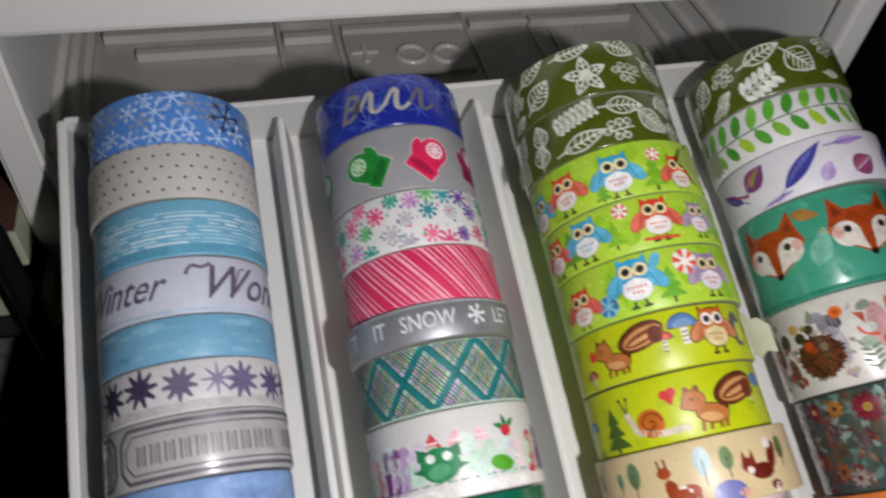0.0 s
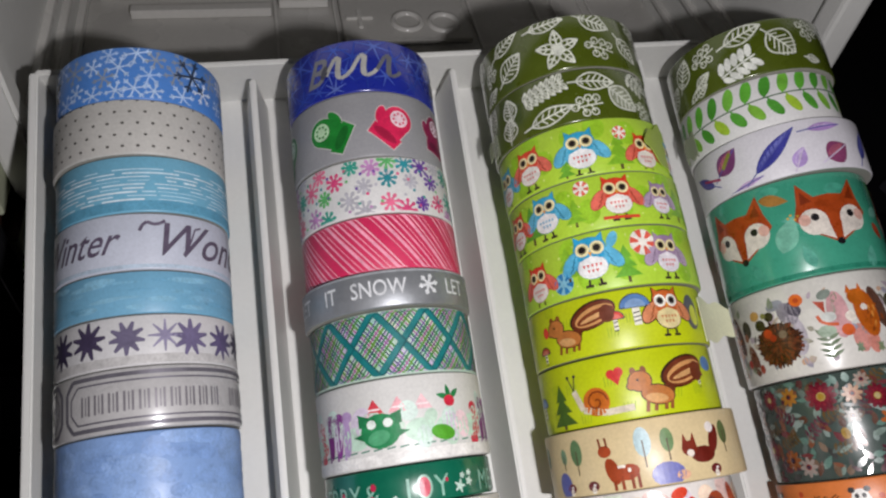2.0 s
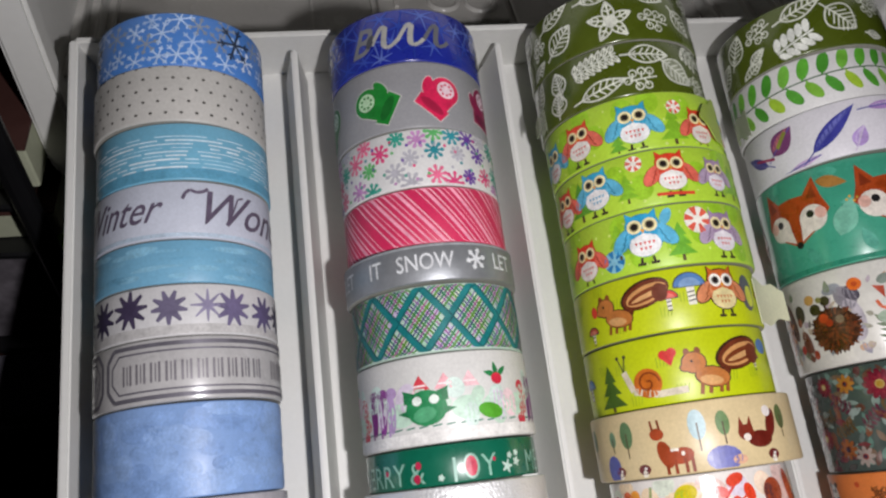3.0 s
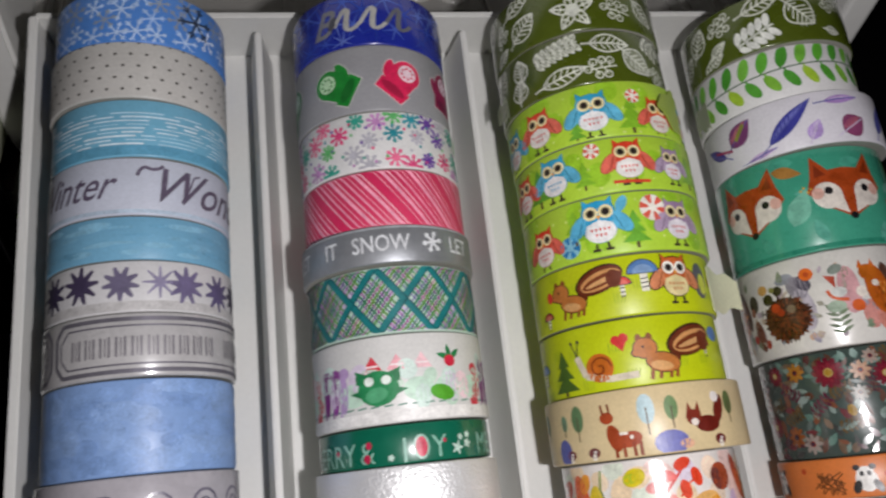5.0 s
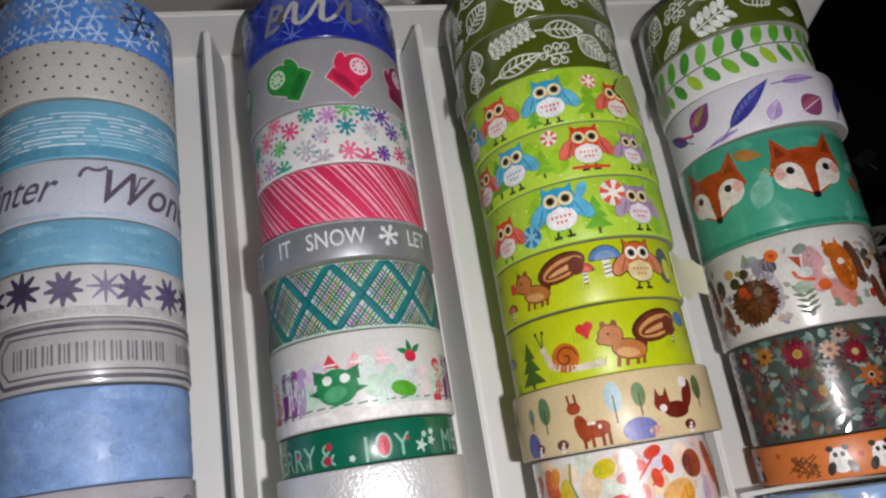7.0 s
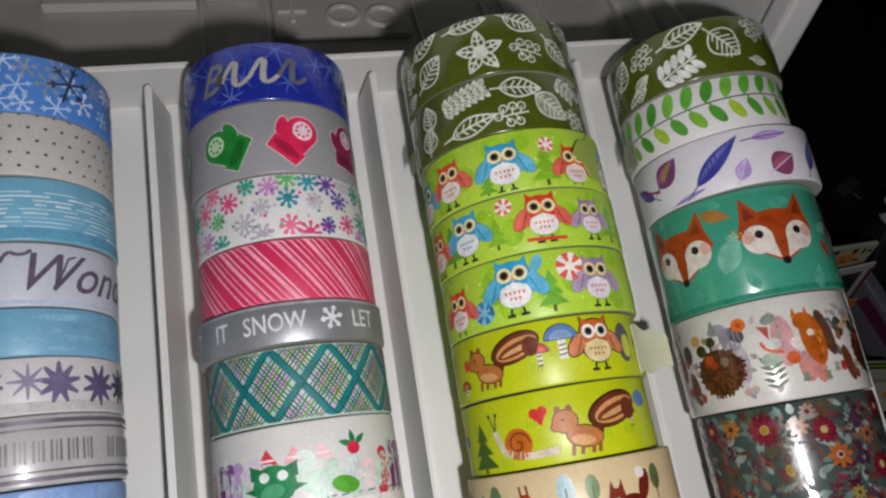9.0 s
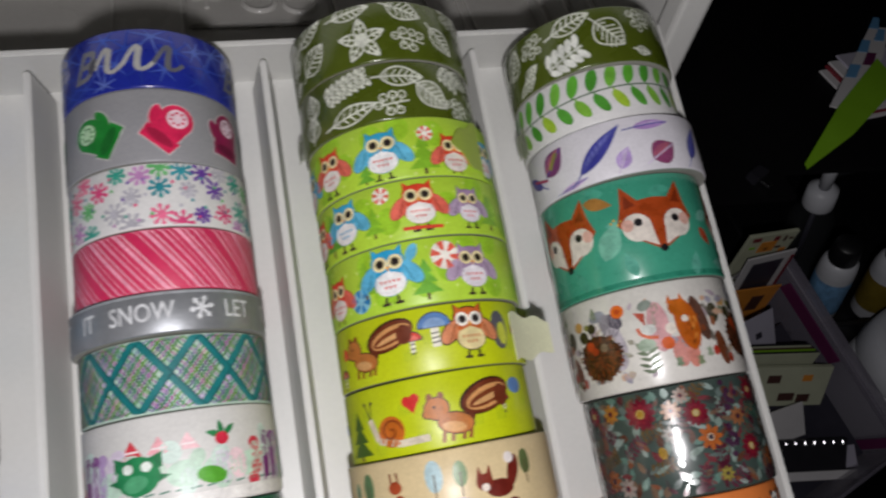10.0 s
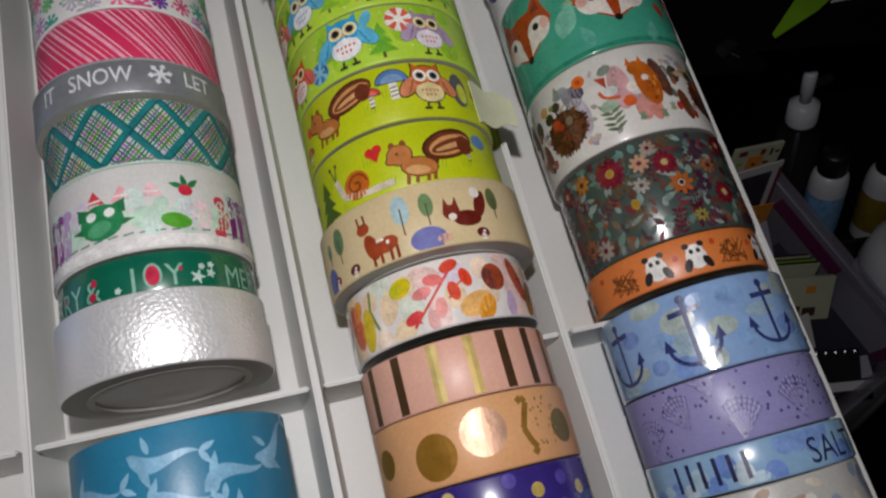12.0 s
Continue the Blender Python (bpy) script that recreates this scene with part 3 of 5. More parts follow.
def d_lime_b(p):
    lime_ground(p)
    pine(p, -17.4, -0.5, 10, "#5fa12f")
    pine(p, -4.6, -1.5, 7, "#86bb2c")
    plump(p, -12.4, 0.2, "#38a7cf", "#f3f3f1", "#f6e7b0", 1.0)
    wheel(p, -2.0, 4.2, 2.0, "#e2604c", "#f6f0e4")
    plump(p, 6.4, 0.6, "#df4229", "#f3efe9", "#f6e7b0", 1.0)
    p.line([(2.0, -4.6), (11, -5.0)], 0.8, "#d8452d", 1)
    plump(p, 18.6, -0.4, "#a98cae", "#efe9ee", "#f6e7b0", 0.85)
    plump(p, -24, -0.6, "#df4229", "#f3efe9", "#f6e7b0", 0.95)
    pine(p, 25, -1, 9, "#86bb2c")


def d_lime_c(p):
    lime_ground(p)
    pine(p, -8.5, 0.8, 9, "#8cc02f")
    pine(p, 5.6, -1.6, 9, "#6db030")
    plump(p, -2.4, 0.8, "#2fa4d3", "#f3f3f1", "#f6e7b0", 1.1)
    p.ell(3.2, 4.6, 1.2, 2.2, "#67bfe0", -30)
    wheel(p, -10.4, -3.6, 2.7, "#2a7fb8", "#8ac7dc")
    wheel(p, 10.6, 3.0, 3.3, "#e2604c", "#f6f0e4")
    plump(p, 17.0, -0.2, "#a98cae", "#efe9ee", "#f6e7b0", 1.0)
    plump(p, -18.5, -1.6, "#df4229", "#f1e9e0", "#f6e7b0", 0.95)


def curled(p, u, v, s=1.0):
    """A tan shape of ovals with a large striped curl."""
    for c, g0, lv in (("#3a2114", 0.25, 0), ("#bd7436", 0.0, 1)):
        p.ell(u, v - 2.0 * s, 3.2 * s + g0, 1.8 * s + g0, c, -10, 16, lv)
        p.ell(u - 3.0 * s, v + 0.9 * s, 2.2 * s + g0, 1.9 * s + g0, c, 0, 16, lv)
        p.ell(u - 4.6 * s, v + 0.2 * s, 1.0 * s + g0, 0.7 * s + g0, c, 0, 10, lv)
    p.ell(u - 0.4 * s, v - 2.6 * s, 2.2 * s, 0.9 * s, "#d9a468", -10, 12, 2)
    p.ell(u - 3.4 * s, v + 1.2 * s, 0.3, 0.3, "#1d130d", 0, 8, 3)
    p.ell(u - 4.0 * s, v + 2.9 * s, 0.6 * s, 0.8 * s, "#8a4c20")
    p.ell(u - 2.0 * s, v + 2.9 * s, 0.6 * s, 0.8 * s, "#8a4c20")
    for g in (-2.2, -0.6, 1.4, 2.6):
        p.line([(u + g * s, v - 3.0 * s), (u + g * s - 0.5 * s, v - 5.0 * s)], 0.7 * s, "#8f4f22")
    for k, (c, ru, rv) in enumerate((("#3d2012", 5.5, 2.9), ("#6e3119", 5.2, 2.6), ("#d59a5f", 4.6, 1.9), ("#7a3a1c", 4.4, 1.2), ("#d9a56c", 3.8, 0.5))):
        p.ell(u + (6.4 + 0.2 * k) * s, v + (1.9 - 0.1 * k) * s, ru * s, rv * s, c, 16, 22, k)
    p.ell(u + 9.6 * s, v + 1.6 * s, 1.6 * s, 2.0 * s, "#6e3119", 0, 14, 5)
    p.ell(u + 2.6 * s, v - 1.2 * s, 1.1 * s, 2.2 * s, "#6e3119", -30, 12, 0)


def cap(p, u, v, s, top, dots="#f3ece2"):
    p.line([(u, v - 3.6 * s), (u, v)], 1.5 * s, "#e8e4d4")
    for k in range(3):
        p.line([(u - 0.7 * s, v - 1.2 * s - k), (u + 0.7 * s, v - 1.0 * s - k)], 0.3, "#4c4a44", 1)
    n = 10
    for c, g0, lv in (("#33343a", 0.25, 0), (top, 0.0, 1), (tint(top, 1.35), -0.9 * s, 2)):
        p.poly([(u + (3.0 * s + g0) * math.cos(math.pi * i / n), v + (2.6 * s + g0) * math.sin(math.pi * i / n)) for i in range(n + 1)], c, lv)
    p.line([(u - 3.0 * s, v), (u + 3.0 * s, v)], 0.35, "#39404a", 1)


def grass(p):
    spread(p, 16, 5.5, lambda u, v, k: [p.line([(u + i * 0.7, v - 1), (u + i * 0.9, v + 1.2)], 0.25, "#a3b81d") for i in range(4)])
    p.level = 2


def d_yellow_a(p):
    grass(p)
    curled(p, -12.4, 0.2, 1.1)
    cap(p, -0.2, 0.2, 0.7, "#d8402f")
    cap(p, 5.0, 2.4, 1.2, "#5b86bd")
    plump(p, 13.0, 1.0, "#c9642c", "#ead9a0", "#f7f3e6", 1.0, "#2e1d14")
    p.ell(-19.5, 1, 1.0, 1.4, "#d8402f")
    cap(p, -21, -4, 0.6, "#b84a2c")
    p.ell(21.0, 0.4, 2.6, 4.4, "#5c5b62")
    p.ell(21.7, -0.4, 1.5, 2.6, "#c9cf45", 0, 14, 1)
    curled(p, 31, 0, 1.0)


def d_yellow_b(p):
    grass(p)
    pine(p, -18.0, -1.4, 11, "#47661f")
    p.ell(-8.0, -1.6, 3.3, 3.3, "#c86a1f", 0, 18)
    pts = [(-8.0 + (2.8 - t * 0.3) * math.cos(t), -1.6 + (2.8 - t * 0.3) * math.sin(t)) for t in [i * 0.6 for i in range(15)]]
    p.line(pts, 0.45, "#8a3d12", 1)
    p.line([(-13.4, 1.8), (-11.6, -3.0), (-6, -4.4), (0.5, -4.2)], 1.5, "#d9cdb6")
    for g in (-14.6, -12.6):
        p.line([(-13.4, 1.8), (g, 5.2)], 0.28, "#3f3a31")
        p.ell(g, 5.2, 0.45, 0.45, "#3f3a31", 0, 8)
    p.ell(-3.4, 3.9, 1.1, 1.1, "#d8312d")
    p.ell(-1.6, 4.2, 1.1, 1.1, "#d8312d")
    p.poly([(-4.4, 3.6), (-0.7, 4.0), (-2.2, 1.2)], "#d8312d")
    curled(p, 6.4, 0.2, 1.2)
    cap(p, 18.6, 1.0, 0.55, "#d8402f")
    p.ell(23.2, 3.8, 2.4, 1.8, "#5b86bd")
    cap(p, -27, 0, 0.8, "#5b86bd")


def round_tree(p, u, v, c, s=1.0):
    p.ell(u, v + 1.2 * s, 1.5 * s, 2.6 * s, c)
    p.line([(u, v + 1.5 * s), (u, v - 3.2 * s)], 0.32, "#5a4630", 1)


def d_tan(p):
    for u, c, s in ((-17.5, "#6f8f72", 0.7), (-13, "#5b7a52", 1.15), (3.4, "#a8c3c7", 1.25), (8.8, "#6a8a55", 1.0), (24, "#5b6b3e", 1.0), (-27, "#5b7a52", 1.0)):
        round_tree(p, u, 2.0, c, s)
    p.ell(-4.2, -1.8, 1.6, 3.0, "#a2431f", 15)
    p.ell(-0.8, -2.4, 2.6, 1.7, "#a2431f", 10)
    p.ell(-5.4, 2.6, 1.6, 1.3, "#a2431f")
    for g in (-6.2, -4.6):
        p.line([(g, 3.4), (g - 0.2, 5.6)], 0.5, "#7a3015")
    for g in (-4.2, -2.4, -0.2, 1.2):
        p.line([(g, -3), (g, -6.4)], 0.7, "#8c3818")
    for k in range(5):
        p.ell(-1.8 + p.rng.uniform(-1.4, 1.8), -1.4 + p.rng.uniform(-0.8, 0.9), 0.4, 0.35, "#f0e7da", 0, 7, 1)
    for u in (-9.6, 19.4, -16.4):
        p.ell(u, -4.4, 1.5, 1.1, "#6b1f22")
        p.ell(u, -5.4, 0.6, 0.9, "#f0e9da")
        p.ell(u + 0.3, -4.2, 0.4, 0.3, "#f4efe8", 0, 7, 1)
    p.ell(7.8, -4.0, 3.8, 2.6, "#6c6fb0")
    p.ell(11.0, -4.6, 1.6, 1.0, "#d9a98a")
    p.ell(-18.5, -3.6, 2.4, 3.0, "#5d63a6")
    p.ell(16.8, -1.0, 3.2, 1.8, "#6b2016")
    p.ell(13.6, 0.6, 1.9, 1.7, "#7d2a18")
    p.poly([(11.8, 1.0), (12.6, 4.0), (13.4, 1.8)], "#7d2a18")
    p.poly([(13.9, 1.8), (15.0, 4.0), (15.4, 1.0)], "#7d2a18")
    p.ell(13.6, -0.4, 0.9, 0.8, "#f1e4d8", 0, 10, 1)
    p.ell(20.4, 2.0, 1.4, 3.2, "#6b2016", -20)
    p.ell(19.8, 4.6, 1.2, 1.2, "#f1e8e2", 0, 10, 1)


def d_autumn(p):
    spread(p, 34, 4.4, lambda u, v, k: p.ell(u, v, p.rng.uniform(2.0, 4.0), 2.4, p.rng.choice(["#f4dcc4", "#f1cfc6", "#dfe6d4", "#e2d6e4", "#f3d9b4"]), p.rng.uniform(0, 180)))
    p.level = 2
    for u, v, a, b, t, c in ((-21, 0, 5.2, 2.4, 100, "#dd5a1e"), (-16.8, -2, 4.6, 2.0, 85, "#dfc318"), (-19.5, 3, 2.4, 1.6, 60, "#ec9a2c"), (-6.8, 3.4, 2.6, 1.9, 20, "#d9c61c"), (-7.8, 3.2, 1.5, 1.1, 20, "#b9c52f"),
                             (8.0, -3.6, 4.0, 2.4, 20, "#f0b96e"), (10, -5, 3.2, 1.8, 60, "#e79a2a"), (13.4, 1.6, 2.9, 3.0, 0, "#a54a2c"), (12.2, 1.2, 1.5, 2.4, 8, "#6f3d38"), (20.5, 1, 5.2, 1.8, 110, "#b4472a"),
                             (24, -3, 4.4, 1.8, 70, "#8c6a3c"), (-28, 1, 4.0, 2.2, 40, "#c7452b"), (30, 2, 3.4, 2.4, 10, "#dd6a55"), (16.5, -4.4, 3.0, 1.4, 80, "#cbb2d0")):
        p.ell(u, v, a, b, c, t, 18)
    p.line([(-14.4, 5.6), (-15.2, 1.5), (-13.6, -3)], 0.7, "#7c8a2c")
    p.line([(-5.5, -5.6), (-1.0, -1.0), (4.2, 4.6), (5.0, 6.0)], 0.55, "#d5423c")
    for u, v, t, c in ((-5.2, -3.6, 20, "#e0474a"), (-2.6, 0.9, 10, "#ec8d88"), (0.2, 3.0, -10, "#e56a64"), (4.0, 5.2, 20, "#e0482e"), (6.9, 2.2, 105, "#e8482a"), (3.9, -0.2, 100, "#e55036"), (0.6, -3.0, 80, "#f0968c"), (-1.4, -5.0, 90, "#eeb0aa")):
        p.ell(u, v, 2.1, 1.25, c, t, 14, 1)
        p.line([(u, v), (u * 0.7 - 0.2, v - 1.4)], 0.4, c)


def d_stripes(p):
    for u, c in ((-40, "#c6ab66"), (-33, "#8a6a2e"), (-25, "#5d4526"), (-16.8, "#5b4128"), (-8.5, "#cdb672"), (-1.0, "#c6ab66"), (6.0, "#5b4128"), (12.6, "#513a26"), (19.4, "#8a6a2e"), (27, "#5d4526")):
        p.line([(u, -p.half), (u, p.half)], 2.1, c)


def d_gold(p):
    for u, v, r, c in ((-20, 0, 3, "#8d6a1f"), (-6.5, -1.6, 4.4, "#a9792a"), (3.6, 0.6, 4.6, "#d7a98b"), (22, -1, 3.4, "#8d7a4a")):
        p.ell(u, v, r, r, c, 0, 22)
    p.line([(11.5, 4.6), (12.6, 5.4), (13.4, 4.4), (12.6, 2.4), (11.6, -0.5), (12.6, -3.0), (13.6, -4.4), (12.6, -5.4)], 1.3, "#b08339")
    for k in range(24):
        p.ell(p.rng.uniform(14, 21), p.rng.uniform(-4, 5), 0.3, 0.3, "#b59a5a", 0, 6)


def d_night(p):
    spread(p, 22, 5.0, lambda u, v, k: p.ell(u, v, 1.4, 1.4, p.rng.choice(["#b9a25a", "#5a4aa6", "#c9b878"])))


def d_vine(p):
    wave = [(u, 0.6 + 1.2 * math.sin(u * 0.05)) for u in range(-34, 36, 2)]
    p.line(wave, 0.38, "#49684a", 1)
    for i, u in enumerate(range(-34, 37, 5)):
        v0 = 0.6 + 1.2 * math.sin(u * 0.05)
        up, down = ("#5fae35", "#4a962f", "#74b83f")[i % 3], ("#a5c83a", "#57a437", "#7fb83c", "#4f9a34")[i % 4]
        p.line([(u - 0.2, v0), (u + 0.3, v0 + 2.2)], 0.5, up)
        p.ell(u + 0.7, v0 + 3.5, 3.2, 1.55, up, 74)
        p.line([(u + 0.6, v0), (u + 1.4, v0 - 1.6)], 0.5, down)
        p.ell(u + 2.1, v0 - 3.3, 3.0, 1.45, down, -58)


def d_feathers(p):
    for u, v, ln, w, t, c, d in ((-13.6, 0.6, 16, 4.2, 40, "#3a3c98", "#6f73c0"), (-26.8, 2.2, 9.0, 6.2, 40, "#7d3f74", "#c2707c"), (-8.1, -3.2, 6.2, 3.8, 62, "#b79ad6", "#d3c0e6"), (2.4, -2.8, 8.0, 6.6, 30, "#8f456f", "#b9647a"), (-37.0, 0.0, 10, 3.0, 150, "#4a4290", "#7d78b8"), (0.6, 4.6, 10.5, 2.4, 5, "#b48fce", "#d5bfe4"), (14, 0, 11, 4, 60, "#3d3f97", "#6f73c0"), (-22, -6.2, 9, 1.6, 10, "#c9a9d6", "#d9c4e4")):
        p.leaf(u, v, ln, w, t, c)
        cc, ss = math.cos(radians(t)), math.sin(radians(t))
        p.leaf(u - ss * w * 0.12, v + cc * w * 0.12, ln * 0.8, w * 0.35, t, d)
        p.line([(u - cc * ln * 0.75, v - ss * ln * 0.75), (u + cc * ln * 0.45, v + ss * ln * 0.45)], 0.32, "#d8cbe4" if ln < 9 else "#565aa8", 2)
    p.line([(-28.4, 0.6), (-25.2, 4.2)], 1.1, "#8c8f3e", 3)
    p.line([(-37, 0.4), (-30, -1.6)], 0.7, "#a5305c", 3)


def mask(p, u, v, s=1.0, wide=1.08):
    """A broad russet kite with two pale lobes and dark dots."""
    w = s * wide
    rust, dark = "#a8441a", "#7e2f12"
    for g in (-1, 1):
        p.poly([(u + g * 2.0 * w, v + 3.4 * s), (u + g * 6.4 * w, v + 3.0 * s), (u + g * 5.6 * w, v + 8.0 * s)], rust)
        p.poly([(u + g * 3.4 * w, v + 3.6 * s), (u + g * 5.6 * w, v + 3.2 * s), (u + g * 5.2 * w, v + 6.2 * s)], dark, 1)
    p.poly([(u - 6.4 * w, v + 3.2 * s), (u - 3.0 * w, v + 4.6 * s), (u, v + 4.9 * s), (u + 3.0 * w, v + 4.6 * s), (u + 6.4 * w, v + 3.2 * s), (u + 7.4 * w, v + 0.2 * s), (u + 4.4 * w, v - 3.4 * s), (u, v - 6.2 * s), (u - 4.4 * w, v - 3.4 * s), (u - 7.4 * w, v + 0.2 * s)], rust)
    for g in (-1, 1):
        p.ell(u + g * 3.9 * w, v - 0.9 * s, 3.0 * s, 2.9 * s, "#e6ddd2", g * 30, 18, 1)
        p.poly([(u + g * 0.7 * w, v - 5.2 * s), (u + g * 1.3 * w, v - 1.0 * s), (u + g * 5.0 * w, v - 2.8 * s)], "#e6ddd2", 1)
        p.ell(u + g * 5.6 * w, v - 0.2 * s, 1.2 * s, 1.3 * s, "#e2b3a4", g * 20, 12, 2)
        p.ell(u + g * 3.6 * w, v + 0.1 * s, 0.85 * s, 0.85 * s, "#1c1a1e", 0, 12, 3)
    p.poly([(u - 1.9 * w, v + 3.5 * s), (u + 1.9 * w, v + 3.5 * s), (u + 0.45 * w, v - 5.4 * s), (u - 0.45 * w, v - 5.4 * s)], rust, 2)
    p.ell(u, v - 5.8 * s, 0.85 * s, 0.8 * s, "#1c1a1e", 0, 10, 4)


def d_masks(p):
    p.band(-p.half, -p.half + 1.2, "#2f8a70")
    spread(p, 14, 8.0, lambda u, v, k: p.leaf(u, v, 6.5, 3.0, p.rng.uniform(0, 180), p.rng.choice(["#5fb09a", "#79bda9", "#4aa188"])))
    p.level = 2
    mask(p, -27.2, 1.6, 1.2)
    mask(p, -2.4, 1.4, 1.22)
    mask(p, -52, -1, 1.2)
    mask(p, 24, 0, 1.2)
    p.leaf(-15.8, 8.4, 7.5, 3.2, -18, "#a8783a")
    p.leaf(11.0, -3.4, 5.4, 2.6, -60, "#b5482c")
    p.leaf(-14.6, -1.6, 10, 5.6, 62, "#7cc0a8")
    for k in range(5):
        p.ell(-13.5 + k * 0.8, 2.6 - k * 0.3 + (k % 2), 0.35, 0.35, "#d3a643", 0, 6)


def d_woodland(p):
    rng = p.rng
    for u0 in (-40, 0, 40):
        for _ in range(40):
            p.leaf(u0 + rng.uniform(-20, 20), rng.uniform(-9, 9), rng.uniform(1.8, 4.0), rng.uniform(0.9, 1.9), rng.uniform(0, 180), rng.choice(["#a9a696", "#7f8a70", "#c9a58a", "#8f9298", "#b8a894", "#9d9aa8", "#b3a4ae", "#6f6a62"]))
        for u, v, a, b, t, c in ((-5.2, -1.5, 2.6, 5.4, 5, "#b9b2bb"), (-6.0, 4.2, 2.4, 3.2, 30, "#8c8791"), (-4.4, 5.0, 1.6, 2.2, 40, "#55505c"), (-8.8, 7.0, 2.4, 1.3, 10, "#8f929c"), (-15.4, 5.8, 1.5, 1.3, 0, "#c59a55"), (-19.6, 3.0, 1.8, 2.4, 0, "#3d3a22"), (-19.2, -5.5, 1.7, 4.2, 8, "#6b3a22"),
                                 (5.6, 1.5, 2.6, 6.0, 0, "#cf9da0"), (9.4, -5.0, 2.0, 3.6, 0, "#d08f86"), (12.2, -6.0, 1.6, 3.2, 0, "#d3897a")):
            p.ell(u0 + u, v, a, b, c, t, 16)
        p.level = 1
        # prickly brown mound
        p.ell(u0 - 10.2, -2.8, 6.0, 5.4, "#3f2416", 0, 24)
        for _ in range(260):
            a, r = rng.uniform(0, math.tau), math.sqrt(rng.random())
            uu, vv = -10.2 + 6.2 * r * math.cos(a), -2.8 + 5.6 * r * math.sin(a)
            p.ell(u0 + uu, vv, rng.uniform(0.5, 1.0), 0.3, rng.choice(["#4a2a18", "#5a3420", "#3a2014", "#6d4026", "#7a3a1c"]), math.degrees(a), 8)
        for u, v, a, c in ((-12.4, 0.4, 1.3, "#b5461f"), (-11.2, -1.0, 1.0, "#a03a1a"), (-8.4, -0.6, 1.1, "#7d6a52"), (-14.2, 3.0, 1.6, "#3c3a1f"), (-11.0, 4.6, 1.35, "#3a391e"), (-12.6, 5.2, 0.8, "#8a8a4a"), (-3.2, 7.0, 1.7, "#d9691f"), (-3.2, 7.0, 0.7, "#b5481a")):
            p.ell(u0 + u, v, a, a * 0.95, c, 0, 12, 1)
        # tall orange shape with pointed tips, dark brown plume
        p.ell(u0 + 16.0, 2.0, 1.9, 5.6, "#5e4034", 12, 16)
        p.ell(u0 + 12.4, 1.0, 2.9, 6.2, "#b55a18", 6, 18, 1)
        p.ell(u0 + 10.8, 5.2, 2.3, 2.1, "#bb621a", 0, 14, 2)
        for du in (-1.6, 1.3):
            p.poly([(u0 + 10.8 + du - 0.8, 6.4), (u0 + 10.8 + du + 0.8, 6.4), (u0 + 10.8 + du, 8.6)], "#c9651a", 2)
        for _ in range(14):
            p.ell(u0 + 12.8 + rng.gauss(0, 1.0), 0 + rng.gauss(0, 2.6), 0.9, 0.35, rng.choice(["#a9531a", "#d98a3c", "#8a4216"]), rng.uniform(40, 120), 8, 3)
        p.ell(u0 + 12.0, 2.4, 0.9, 0.9, "#e9dfd2", 0, 10, 3)
        p.ell(u0 + 8.2, 0.6, 1.3, 1.4, "#e9dfd2", 0, 12, 2)
        p.ell(u0 + 6.8, -2.6, 1.6, 1.5, "#d4602a", 0, 12, 2)
        p.poly([(u0 + 0.4, 5.8), (u0 + 3.0, 5.2), (u0 + 2.6, 2.2)], "#b5482f", 1)
        p.line([(u0 + 0.6, 2.0), (u0 + 1.2, 0.4), (u0 + 3.0, -0.6), (u0 + 5.0, -0.9)], 0.8, "#cf5a28", 1)
        p.ell(u0 + 3.2, 1.2, 1.8, 1.3, "#d6d9d4", 0, 12, 1)
        p.ell(u0 + 3.4, 7.0, 1.8, 1.2, "#7f8a80", 20, 12)
        p.ell(u0 + 2.0, -2.2, 2.2, 1.5, "#9db09a", 0, 12)
        for k in range(4):
            p.leaf(u0 + 0.6 + (k % 2) * 0.5, -4.0 - k * 1.4, 3.2, 0.9, 160, "#5f7052")
            p.leaf(u0 + 3.2, -3.6 - k * 1.4, 3.2, 0.9, 25, "#6a7c5c")
        for u, v, c in ((8.4, -7.2, "#7c8f74"), (13.6, -7.6, "#7f8c6a"), (16.5, -6, "#93a088")):
            for t in (50, 90, 130):
                p.leaf(u0 + u, v, 2.8, 0.9, t, c)
        for u, v, c in ((18.5, -6, "#b5382a"), (-17, -8, "#a3402a"), (19.6, 1, "#8f5a3c")):
            p.ell(u0 + u, v, 0.9, 1.2, c)
        p.level = 0


